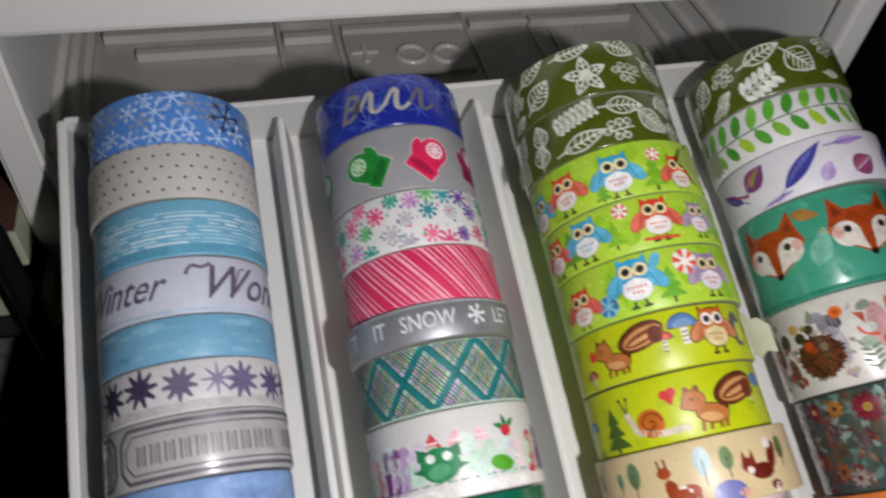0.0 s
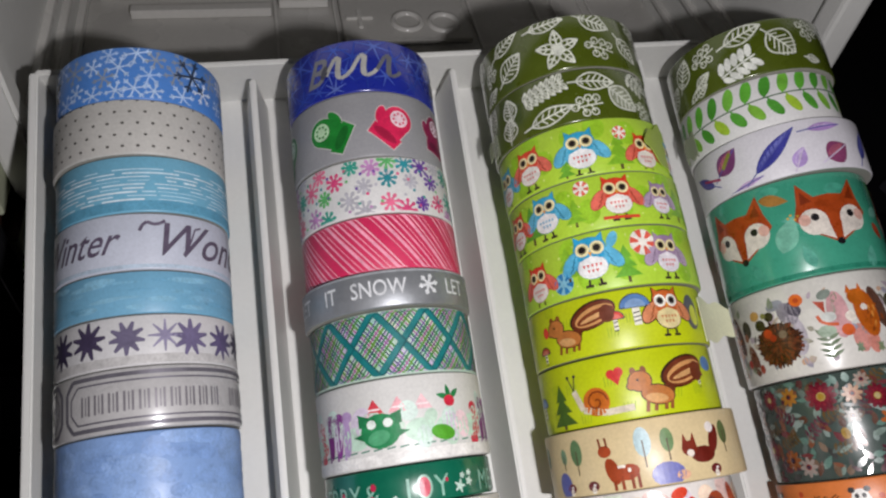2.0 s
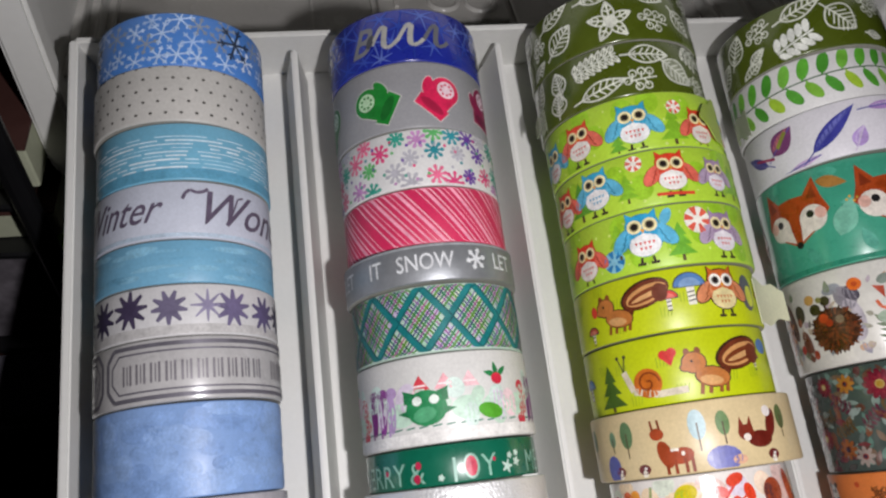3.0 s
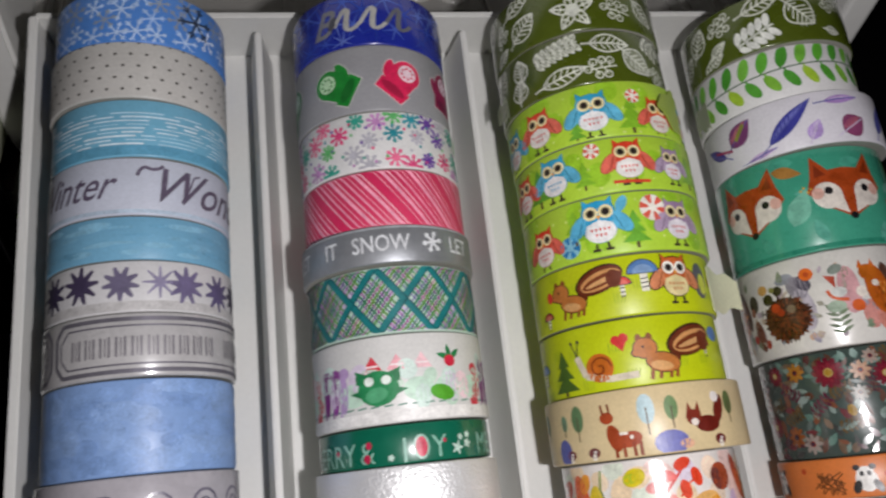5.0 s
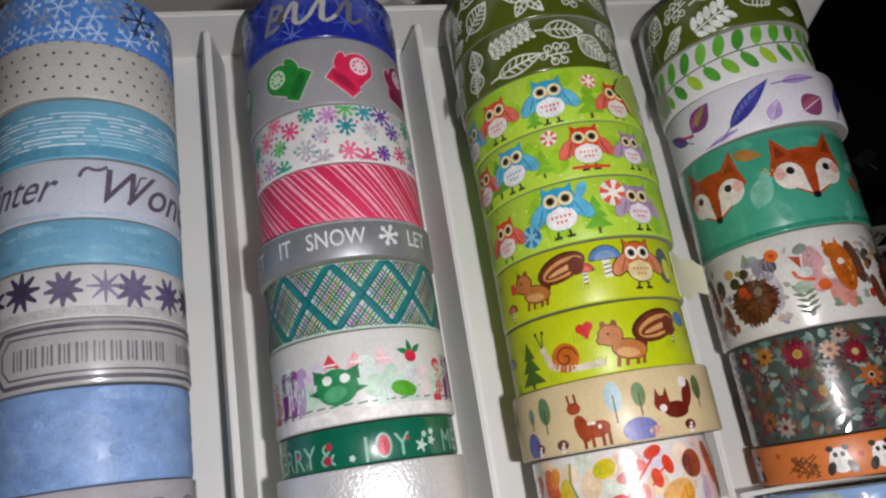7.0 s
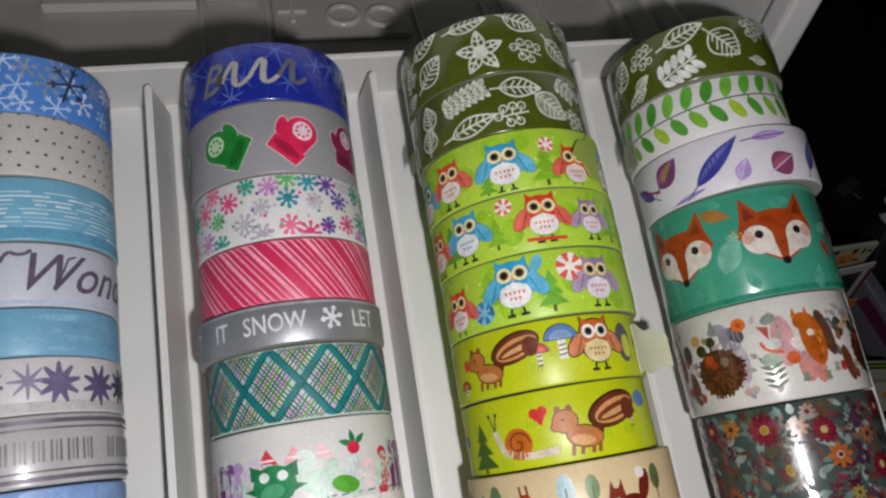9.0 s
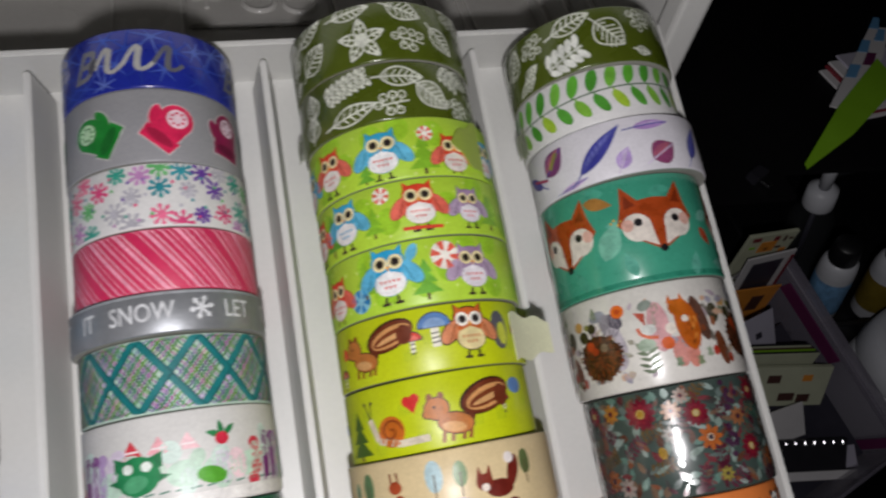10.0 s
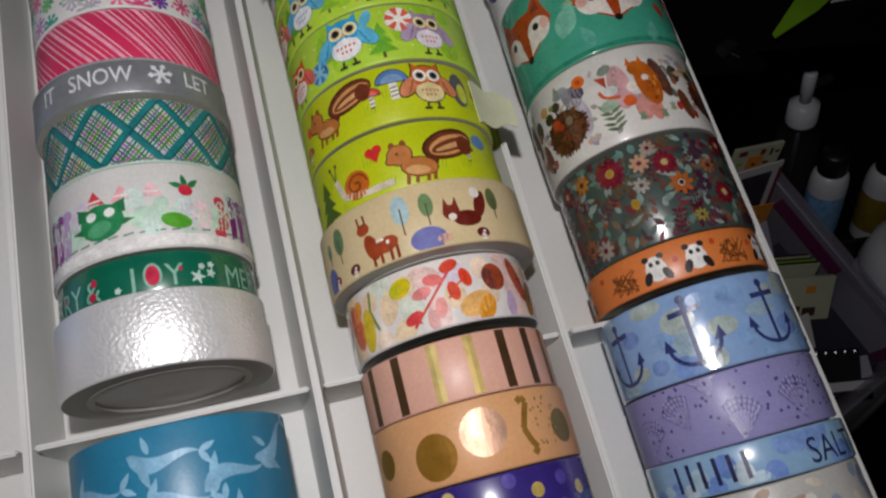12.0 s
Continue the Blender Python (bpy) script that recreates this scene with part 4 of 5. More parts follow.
def d_dark_floral(p):
    cols = ["#5d7d72", "#5b3a2c", "#7a4a34", "#3a3a38", "#7d8f86", "#703238", "#6f5a48", "#4f1f2c", "#5c6a66", "#8a9a94"]
    spread(p, 300, 1.2, lambda u, v, k: p.leaf(u, v, p.rng.uniform(2.2, 4.2), p.rng.uniform(0.9, 1.9), p.rng.uniform(0, 180), cols[k % 10]), margin=0.3)
    spread(p, 26, 4.6, lambda u, v, k: p.sprig(u, v, 6, p.rng.uniform(0, 180), p.rng.choice(["#4e1a2c", "#5f4a2a", "#39594a", "#5a2438"]), 5, 1.2))
    p.level = 3
    for u0 in (-44, 0, 44):
        for u, v, r in ((-2.8, 7.2, 3.7), (9.6, 5.4, 3.0), (-17.5, 8.6, 2.6), (-22, -4, 3.0)):
            p.bloom(u0 + u, v, r, "#6d1528", "#b99e5c", 12)
            p.bloom(u0 + u, v, r * 0.66, "#86202f", "#c9b684", 9)
        for u, v, r, c, h in ((4.2, 6.8, 2.4, "#b98f72", "#a8522a"), (11.6, -0.4, 2.9, "#a85a28", "#c9b59c"), (7.0, 9.8, 1.9, "#a08c80", "#8c3426"), (-10.8, 8.4, 2.4, "#a8722e", "#8c341c"), (-10.4, -9.0, 2.5, "#9c9088", "#8c3028"), (-14.6, -7.0, 2.6, "#8c4e24", "#4e2016"), (13.4, -8.8, 1.7, "#8c803c", "#5a4a20"), (20, 3, 2.3, "#8c5a3a", "#5a2618"), (3.0, 1.6, 2.0, "#98948c", "#80582e")):
            p.bloom(u0 + u, v, r, c, h, 8)
            p.ell(u0 + u, v, r * 0.2, r * 0.2, "#33283c", 0, 8, 4)
        for u, v, a, b in ((0.4, -2.2, 1.0, 1.4), (-2.8, 7.2, 0.8, 0.8)):
            p.ell(u0 + u, v, a, b, "#a8842e", 10, 12, 5)
        for u, v in ((16.5, -2), (18.4, 7.5)):
            for k in range(9):
                p.ell(u0 + u + p.rng.gauss(0, 1.3), v + p.rng.gauss(0, 1.6), 0.8, 0.7, "#43263e", 0, 8, 1)


def d_patches(p):
    for u in (-30, -5.5, 3.5, 22, 30):
        p.ell(u, 0.0, 2.4, 2.6, "#e9e6e0")
        p.ell(u, 1.6, 1.9, 1.5, "#efece6")
        for g in (-1, 1):
            p.ell(u + g * 1.7, 2.9, 0.8, 0.7, "#1e1a1a", 0, 9, 1)
            p.ell(u + g * 0.8, 1.5, 0.5, 0.6, "#1e1a1a", 0, 9, 1)
            p.ell(u + g * 2.2, -1.4, 0.9, 1.6, "#1e1a1a", g * 25, 10, 1)
    for u in (-14, 12.5):
        for k in range(26):
            p.line([(u + p.rng.uniform(-4, 4), p.rng.uniform(-3, 3.0)), (u + p.rng.uniform(-4, 4), p.rng.uniform(-3, 3.0))], 0.28, "#6e3d18")
    for u in (-1, 8, 18, -20):
        p.ell(u, p.rng.uniform(-3, 3), 0.7, 0.7, "#c44a22")


def d_anchors(p):
    spread(p, 30, 5.0, lambda u, v, k: p.ell(u, v, p.rng.uniform(2, 4), p.rng.uniform(1.5, 3), p.rng.choice(["#86a9d6", "#9db7c9", "#a9b8b4", "#7a98d2"])))
    p.level = 2
    for u, t, s in ((-31, -0.1, 1.02), (-13.0, 0.0, 1.1), (5.0, 0.1, 1.02), (23, 0, 1)):
        c = "#333c74"
        p.line([(u, 5.6 * s), (u + t, -6.2 * s)], 0.9 * s, c)
        p.line([(u - 3.2 * s, 3.8 * s), (u + 3.2 * s, 4.2 * s)], 1.1 * s, c)
        p.ell(u, 6.4 * s, 0.9 * s, 0.9 * s, c)
        p.line([(u + 5.0 * s * math.cos(a), -2.2 * s + 4.2 * s * math.sin(a)) for a in [math.pi + i * math.pi / 8 for i in range(9)]], 0.8 * s, c)
        for g in (-1, 1):
            p.poly([(u + g * 3.6 * s, -3.0 * s), (u + g * 6.0 * s, -2.6 * s), (u + g * 5.2 * s, -0.2 * s)], c)


def d_fans(p):
    for i, (u, v, t, r) in enumerate(((-21, 1, 110, 8), (-9, -3, 75, 8.5), (4, -2, 95, 9), (14, 3, 60, 8), (23, -2, 120, 8), (-14, 6, 100, 7), (8, 7, 80, 6.5), (31, 3, 60, 8), (-30, -2, 70, 8))):
        c, s = math.cos(radians(t)), math.sin(radians(t))
        for k in range(-8, 9):
            a = radians(t + k * 7)
            p.line([(u - 0.45 * r * c, v - 0.45 * r * s), (u + 0.55 * r * math.cos(a), v + 0.55 * r * math.sin(a))], 0.55, ("#7d78ae", "#a9a5cc")[k % 2], i % 3)
        for g in range(1, 4):
            p.line([(u - 0.1 * r * c + (0.2 + 0.13 * g) * r * math.cos(radians(t + k * 8)), v - 0.1 * r * s + (0.2 + 0.13 * g) * r * math.sin(radians(t + k * 8))) for k in range(-6, 7)], 0.22, "#6c679e", 3)
    for k in range(90):
        p.ell(p.rng.uniform(-32, 32), p.rng.uniform(-7, 7), 0.35, 0.35, "#4d477e", 0, 7, 3)


def d_salt(p):
    for k in range(24):
        p.ell(-34 + k * 3, p.rng.uniform(-4, 4), 2.2, 2.4, p.rng.choice(["#6f8fd0", "#a9c6d6", "#b9cbd6", "#7f9fd6"]))
    p.level = 2
    for u in (8, 42):
        p.words("SALT", u - 7.6, -3.0, 7.2, "#2b2f55", 0.0, 0.9)
    for i in range(6):
        p.line([(-27 + i * 3.0, -2.6), (-27 + i * 3.0, 2.8)], 0.9, "#2b2f55")


def d_shellcollage(p):
    spread(p, 60, 2.2, lambda u, v, k: p.ell(u, v, p.rng.uniform(1, 2.4), p.rng.uniform(0.8, 1.6), p.rng.choice(["#cfc6b4", "#8f9fae", "#b39a86", "#dcd9d0", "#7f8aa0"]), u * 30))


# ---- the rolls: far edge, near edge, radius added (mm), stock, finish, design, description ----
AXIS = (-0.0192, 0.0393, 0.0980, 0.1570)   # the middle of each channel

COLUMNS = [
    [
        (0.1517, 0.1370, 0.0, "#4f86d2", "matt", d_blue_flakes, "blue paper tape roll with white snowflakes", "ink"),
        (0.1370, 0.1223, 0.3, "#c3c1bc", "matt", d_dots, "pale grey paper tape roll with tiny dark dots", "ink"),
        (0.1223, 0.1079, 0.0, "#74b2ce", "matt", d_dashes, "light blue tape roll with broken white lines", "ink"),
        (0.1079, 0.0941, 0.0, "#c6cbd9", "matt", d_script, "pale lilac tape roll with purple script lettering", "ink"),
        (0.0941, 0.0840, 0.0, "#76aecd", "matt", d_wash, "plain light blue paper tape roll", "ink"),
        (0.0840, 0.0725, 0.0, "#d3d2d3", "matt", d_stars, "white tape roll with a row of purple stars", "ink"),
        (0.0725, 0.0589, 0.2, "#bdbbbb", "gloss", d_label, "silver grey tape roll with framed label print", "foil"),
        (0.0589, 0.0397, -0.2, "#88a8da", "matt", d_mottle, "wide plain periwinkle blue tape roll", "ink"),
        (0.0397, 0.0255, 0.5, "#b4b0b6", "gloss", d_swirl, "silver grey tape roll with dark swirls", "ink"),
    ],
    [
        (0.1514, 0.1360, 0.0, "#1f2c94", "gloss", d_brr, "royal blue tape roll with silver script lettering", "foil"),
        (0.1360, 0.1179, 0.0, "#97979a", "matt", d_mittens, "grey tape roll with green and red mittens", "ink"),
        (0.1179, 0.1028, 0.0, "#dedddb", "matt", d_flowers, "white tape roll with small coloured snow blossoms", "ink"),
        (0.1028, 0.0885, 0.0, "#d8305f", "matt", d_diagonal, "crimson pink tape roll with slanting pale stripes", "ink"),
        (0.0885, 0.0793, 0.9, "#a4a7ab", "foil", d_snow, "narrow silver tape roll with white lettering", "ink"),
        (0.0793, 0.0637, 0.0, "#bcd3c4", "matt", d_plaid, "teal and violet plaid paper tape roll", "ink"),
        (0.0637, 0.0445, 0.2, "#dddcd8", "matt", d_party, "white tape roll with green and purple figures", "ink"),
        (0.0445, 0.0360, -0.2, "#0f684f", "gloss", d_joy, "dark green tape roll with white festive lettering", "ink"),
        (0.0360, 0.0208, 0.9, "#ffffff", "glitter", None, "crinkled silver foil tape roll", "ink"),
        (0.0110, -0.0170, 0.4, "#2b7fa3", "matt", d_sea, "wide teal blue tape roll with pale sea shapes", "ink"),
    ],
    [
        (0.1529, 0.1368, 0.2, "#4f5c17", "gloss", d_leaves, "olive green tape roll with white outlined leaves", "ink"),
        (0.1368, 0.1216, 0.0, "#4f5c17", "gloss", d_leaves_b, "olive green tape roll with white outlined leaves", "ink"),
        (0.1216, 0.1065, 0.5, "#b5da3f", "matt", d_lime_a, "lime green tape roll with plump blue and red shapes", "ink"),
        (0.1065, 0.0923, 0.5, "#b5da3f", "matt", d_lime_b, "lime green tape roll with plump blue and red shapes", "ink"),
        (0.0923, 0.0772, 0.4, "#b5da3f", "matt", d_lime_c, "lime green tape roll with plump shapes and wheels", "ink"),
        (0.0772, 0.0627, -0.1, "#c2cf12", "matt", d_yellow_a, "yellow green tape roll with woodland shapes and mushrooms", "ink"),
        (0.0627, 0.0469, -0.6, "#c2cf12", "matt", d_yellow_b, "yellow green tape roll with snail shell and heart", "ink"),
        (0.0469, 0.0319, 0.9, "#d9c497", "matt", d_tan, "tan tape roll with small trees and russet shapes", "ink"),
        (0.0319, 0.0172, -1.8, "#ece6e0", "gloss", d_autumn, "white tape roll with red and yellow autumn leaves", "ink"),
        (0.0154, 0.0027, -1.8, "#e5b09a", "matt", d_stripes, "pink tape roll with gold and brown stripes", "foil"),
        (0.0027, -0.0118, -1.5, "#e2a874", "matt", d_gold, "peach tape roll with gold spots and curls", "foil"),
        (-0.0118, -0.0265, -1.5, "#3a2c7d", "gloss", d_night, "deep violet tape roll with gold spots", "ink"),
    ],
    [
        (0.1496, 0.1332, 1.0, "#4f5c17", "gloss", d_leaves_c, "olive green tape roll with a white sprig", "ink"),
        (0.1332, 0.1180, 0.3, "#e3e2e1", "matt", d_vine, "white tape roll with a green leafy vine", "ink"),
        (0.1180, 0.1029, 1.3, "#e2dfe6", "matt", d_feathers, "white tape roll with blue and violet feathers", "ink"),
        (0.1029, 0.0758, 0.3, "#43a084", "gloss", d_masks, "wide sea green tape roll with russet kite shapes", "ink"),
        (0.0758, 0.0518, 0.1, "#dcd9d2", "gloss", d_woodland, "wide white tape roll with brown woodland shapes", "ink"),
        (0.0518, 0.0267, -0.5, "#414f4a", "gloss", d_dark_floral, "wide glossy tape roll crowded with dark flowers", "ink"),
        (0.0267, 0.0172, -0.5, "#db7c3d", "matt", d_patches, "narrow orange tape roll with black and white spots", "ink"),
        (0.0154, -0.0033, 0.2, "#8fb0dc", "gloss", d_anchors, "pale blue tape roll with navy anchors", "ink"),
        (-0.0033, -0.0180, 0.0, "#938fc0", "matt", d_fans, "lavender tape roll with shell fans", "ink"),
        (-0.0180, -0.0265, 0.3, "#8fb4d6", "gloss", d_salt, "blue tape roll with navy lettering", "ink"),
        (-0.0265, -0.0415, 0.0, "#b9b7b2", "matt", d_shellcollage, "grey beige tape roll with shell collage", "ink"),
    ],
]
RADIUS = (0.0203, 0.0200, 0.0224, 0.0214)
PLACE = {d_joy: (-1.7, -1.2), d_party: (-1.0, -1.2), d_lime_a: (-7.6, -0.8), d_lime_b: (-8.8, 0.0), d_lime_c: (-9.3, 0.0), d_yellow_a: (-8.2, 0.0), d_yellow_b: (-8.0, -0.8), d_tan: (-12.2, -1.0), d_autumn: (-5.0, 0.0),
         d_gold: (-6.5, 0.0), d_vine: (-11.0, 0.4), d_woodland: (-13.6, 0.0), d_dark_floral: (-14.5, 0.0), d_patches: (-8.7, -0.8)}      # where the motifs sit round the roll, mm
FLOOR_Z = 0.0027
SHIFT = {(2, 0): -0.5, (2, 1): -0.5, (2, 2): 0.6, (2, 3): 0.7, (2, 4): 0.7, (2, 5): 0.4, (3, 1): -0.5, (3, 2): 0.9, (3, 5): 0.5}   # rolls that sit off the middle, mm
ROLL_MATS = {"ink": INK, "gloss": INK_GLOSS, "foil": INK_FOIL}


def tape_roll(col, k, spec):
    far, near, extra, stock, finish, design, words, ink = spec
    r = RADIUS[col] + extra / 1000
    w = far - near - 0.0003
    y = (far + near) / 2
    lean = random.Random(col * 31 + k).uniform(-1.2, 1.2)
    x = AXIS[col] + SHIFT.get((col, k), 0) / 1000 + random.Random(col * 17 + k).uniform(-0.0002, 0.0002)
    yaw = lean * 0.4
    m = CELL @ pose(x, y, FLOOR_Z + r, 0, 0, 0) @ pose(0, 0, 0, 0, 0, yaw)
    ob = thing("washi_tape_roll", m, words, "tape roll", "rolls of tape in the tray")
    b, e, ri = 0.0004, w / 2, r - 0.0048
    band = lathe([(r - b, -e), (r - b * 0.3, -e + b * 0.3), (r, -e + b), (r, e - b), (r - b * 0.3, e - b * 0.3), (r - b, e)], 120, "y")
    part("tape", band, paper(stock, finish), ob, smooth=True)
    side = lathe([(r - b, e), (ri, e - 0.0001), (ri, -e + 0.0001), (r - b, -e)], 96, "y")
    part("wound_edge", side, EDGE, ob, "grey layered tape edge")
    core = lathe([(ri, e), (ri - 0.0016, e), (ri - 0.0016, -e), (ri, -e), (ri, e)], 64, "y")
    part("core", core, CORE, ob, "cardboard core")
    if design:
        p = Print(w * 1000 - 0.7, seed=col * 100 + k)
        p.du, p.dv = PLACE.get(design, (0.0, 0.0))
        design(p)
        mat = ROLL_MATS["gloss" if (finish == "gloss" and ink == "ink") else ink]
        part_mesh("print", p.mesh(r, mat), ob, "printed pattern")
    return ob, r


ROLLS = {}
for ci, column in enumerate(COLUMNS):
    for ki, spec in enumerate(column):
        ROLLS[ci, ki] = tape_roll(ci, ki, spec)


def loose_end(roll, u_start, v0, v1, length, curl, mat, label, narrow=0.35):
    """The free end of a tape, lifting off its roll."""
    ob, r = roll
    verts, faces, n = [], [], 10
    sg = 1 if length > 0 else -1
    ang, px, pz = u_start / 1000 / r, 0, 0
    x, z = (r + 0.0003) * math.sin(ang), (r + 0.0003) * math.cos(ang)
    head = ang
    step = abs(length) / 1000 / n
    for i in range(n + 1):
        taper = 1 - narrow * (i / n) ** 1.5
        mid, half = (v0 + v1) / 2000, (v1 - v0) / 2000
        wob = 0.0006 * math.sin(i * 1.1)
        for t in (0.0, 0.0002):
            verts += [(x + t * math.sin(head), mid - half * taper + wob, z + t * math.cos(head)), (x + t * math.sin(head), mid + half * taper + wob, z + t * math.cos(head))]
        x += sg * step * math.cos(head)
        z += -sg * step * math.sin(head)
        head += sg * (step / r) * curl
    for i in range(n):
        a, b = 4 * i, 4 * i + 4
        faces += [(a + 2, b + 2, b + 3, a + 3), (a, a + 1, b + 1, b), (a, b, b + 2, a + 2), (a + 1, a + 3, b + 3, b + 1)]
    faces += [(0, 2, 3, 1), (4 * n, 4 * n + 1, 4 * n + 3, 4 * n + 2)]
    part_mesh("loose_tape_end", mesh_of("loose_tape_end", verts, faces, mat), ob, label)


CLEAR_END = surface("clear_tape_film", lin("#a9b096"), 0.25, 0, 0.04, 600, 0.1, 90, coat=0.6, alpha=0.55)
loose_end(ROLLS[2, 5], 17.5, -6.8, 4.4, 14, -0.85, paper("#dfe0bd", "matt"), "lifted pale cream tape end")
loose_end(ROLLS[2, 2], 18.0, -6.5, 7.0, -12, 0.25, paper("#a4b848", "matt"), "lifted lime tape end", 0.96)
loose_end(ROLLS[2, 1], -32.0, -7.0, -1.0, -6, -0.4, CLEAR_END, "lifted clear tape end")
loose_end(ROLLS[3, 1], -33.0, -7.0, 1.0, -6, -0.2, CLEAR_END, "lifted clear tape end")
# added disc: stands in for light falling on the inside of this core
core_fill = lathe([(0, 0.0), (0.0150, 0.0), (0.0151, 0.0004), (0, 0.0004)], 48, "y")
part("lit_core_fill", core_fill, paper("#dcdbd8", "matt"), ROLLS[1, 8][0], "added white disc in place of the lit core inside", pose(0, -0.0068, 0))


# ---- the white tray with its channels ----
H = 0.30
tray = thing("compartment_tray", CELL, "white plastic tray with long channels, full of tape rolls", "tray")
ZT = 0.0203


def wall_bm(p0, p1, base, top, z0, z1, bevel=0.0004):
    """A wall from p0 to p1, thicker at its foot."""
    d = Vector((p1[0] - p0[0], p1[1] - p0[1], 0)).normalized()
    n = Vector((-d.y, d.x, 0))
    bm = bmesh.new()
    vs = []
    for z, t in ((z0, base), (z1, top)):
        for q, s in ((p0, 1), (p1, 1), (p1, -1), (p0, -1)):
            v = Vector((q[0], q[1], z)) + n * (s * t / 2)
            vs.append(bm.verts.new(v))
    for f in ((3, 2, 1, 0), (4, 5, 6, 7), (0, 1, 5, 4), (1, 2, 6, 5), (2, 3, 7, 6), (3, 0, 4, 7)):
        bm.faces.new([vs[i] for i in f])
    bmesh.ops.recalc_face_normals(bm, faces=bm.faces)
    bmesh.ops.bevel(bm, geom=list(bm.edges), offset=bevel, segments=2, affect="EDGES")
    return bm


FRONT, REAR, LEFT, RIGHT = -0.066, 0.1600, -0.0472, 0.1876
part("floor_panel", box(LEFT, RIGHT, FRONT, REAR, -0.0010, 0.0016), PLASTIC, tray)
part("side_wall", wall_bm((LEFT, REAR), (LEFT, FRONT), 0.0060, 0.0022, -0.0012, ZT), PLASTIC, tray)
part("side_wall", wall_bm((RIGHT, REAR), (RIGHT, FRONT), 0.0030, 0.0018, -0.0012, ZT), PLASTIC, tray)
part("rear_wall", wall_bm((LEFT + 0.0005, REAR), (RIGHT - 0.0005, REAR), 0.0030, 0.0016, -0.0012, ZT + 0.0002), PLASTIC, tray)
part("front_wall", wall_bm((LEFT + 0.0005, FRONT), (RIGHT - 0.0005, FRONT), 0.0030, 0.0016, -0.0012, ZT + 0.0002), PLASTIC, tray)
DIVIDERS = (0.0100, 0.0680, 0.1272)
for x in DIVIDERS:
    part("divider", wall_bm((x, 0.1555), (x, FRONT + 0.002), 0.0064, 0.0016, 0.0017, ZT - 0.0012), PLASTIC, tray)
CELLS = ((LEFT + 0.002, 0.0085), (0.0115, 0.0665), (0.0695, 0.1257), (0.1287, RIGHT - 0.002))
for x0, x1 in CELLS:
    part("cross_partition", wall_bm((x0, 0.0163), (x1, 0.0163), 0.0016, 0.0011, 0.0017, ZT - 0.0006), PLASTIC, tray)

# ---- the cabinet out of which the tray is drawn ----
cab = thing("drawer_cabinet", pose(0.0134, -0.003, 0, 0, 0, 2.84), "white plastic drawer cabinet with an open bay", "cabinet")


def cbox(name, x0, x1, y0, y1, z0, z1, mat, bevel=0.001, label=""):
    return part(name, box(x0, x1, y0, y1, H + z0, H + z1, bevel), mat, cab, label)


def rounded_post(x0, x1, y0, y1, z0, z1, r):
    pts = [(x0, z1)]
    pts += [(x0 + r - r * math.cos(a), z0 + r - r * math.sin(a)) for a in [i * math.pi / 12 for i in range(7)]]
    pts += [(x1 - 0.002, z0), (x1, z0 + 0.002), (x1, z1)]
    bm = bmesh.new()
    f = bm.faces.new([bm.verts.new((x, y0, z)) for x, z in pts])
    r2 = bmesh.ops.extrude_face_region(bm, geom=[f])
    for v in r2["geom"]:
        if isinstance(v, bmesh.types.BMVert):
            v.co.y = y1
    bmesh.ops.recalc_face_normals(bm, faces=bm.faces)
    bmesh.ops.bevel(bm, geom=list(bm.edges), offset=0.0012, segments=2, affect="EDGES")
    return bm


part("front_post", rounded_post(-0.0805, -0.0700, 0.147, 0.156, H + 0.020, H + 0.155, 0.010), CABINET, cab)
cbox("front_post", 0.1810, 0.1912, 0.147, 0.156, -0.30, 0.155, CABINET, 0.0015)
cbox("top_rail", -0.0700, 0.1810, 0.1475, 0.156, 0.1000, 0.135, CABINET, 0.0015)
cbox("top_panel", -0.0820, 0.1912, 0.156, 0.36, 0.150, 0.158, CABINET)
cbox("side_panel", -0.0820, -0.0740, 0.156, 0.36, -0.30, 0.150, CABINET)
cbox("side_panel", 0.1832, 0.1912, 0.156, 0.36, -0.30, 0.150, CABINET)
cbox("back_panel", -0.0740, 0.1832, 0.350, 0.36, -0.30, 0.150, GREYPL)
cbox("bay_floor", -0.0740, 0.1832, 0.158, 0.350, -0.010, 0.012, GREYPL, 0.0005, "grey moulded bay floor")
for x0, x1, y in ((-0.0700, 0.0030, 0.2790), (-0.0560, 0.0030, 0.2640), (0.0065, 0.0285, 0.2700), (0.0335, 0.0915, 0.2735), (0.0950, 0.1240, 0.2740), (0.1255, 0.1790, 0.2730), (0.0950, 0.1790, 0.2880), (0.0065, 0.0900, 0.2900), (-0.0700, 0.1790, 0.3040)):
    cbox("ridge", x0, x1, y, y + 0.0048, 0.0122, 0.0164, GREYPL_LIT, 0.0006)
for x in (0.0040, 0.0302, 0.0930, 0.1246):
    cbox("groove_rib", x, x + 0.0014, 0.190, 0.345, 0.0122, 0.0138, GREYPL_LIT, 0.0004)
for x in (0.1340, 0.1480, 0.1520):
    cbox("groove_rib", x, x + 0.0012, 0.160, 0.270, 0.0122, 0.0138, GREYPL_LIT, 0.0004)
for z in (0.020, 0.035, 0.047):
    cbox("drawer_runner", 0.1806, 0.1834, 0.165, 0.345, z, z + 0.0025, GREYPL_LIT, 0.0005)
    cbox("drawer_runner", -0.0742, -0.0715, 0.165, 0.345, z, z + 0.0025, GREYPL_LIT, 0.0005)
cbox("raised_plate", 0.0330, 0.0900, 0.240, 0.2720, 0.0122, 0.0150, GREYPL, 0.0008, "raised moulded plate")
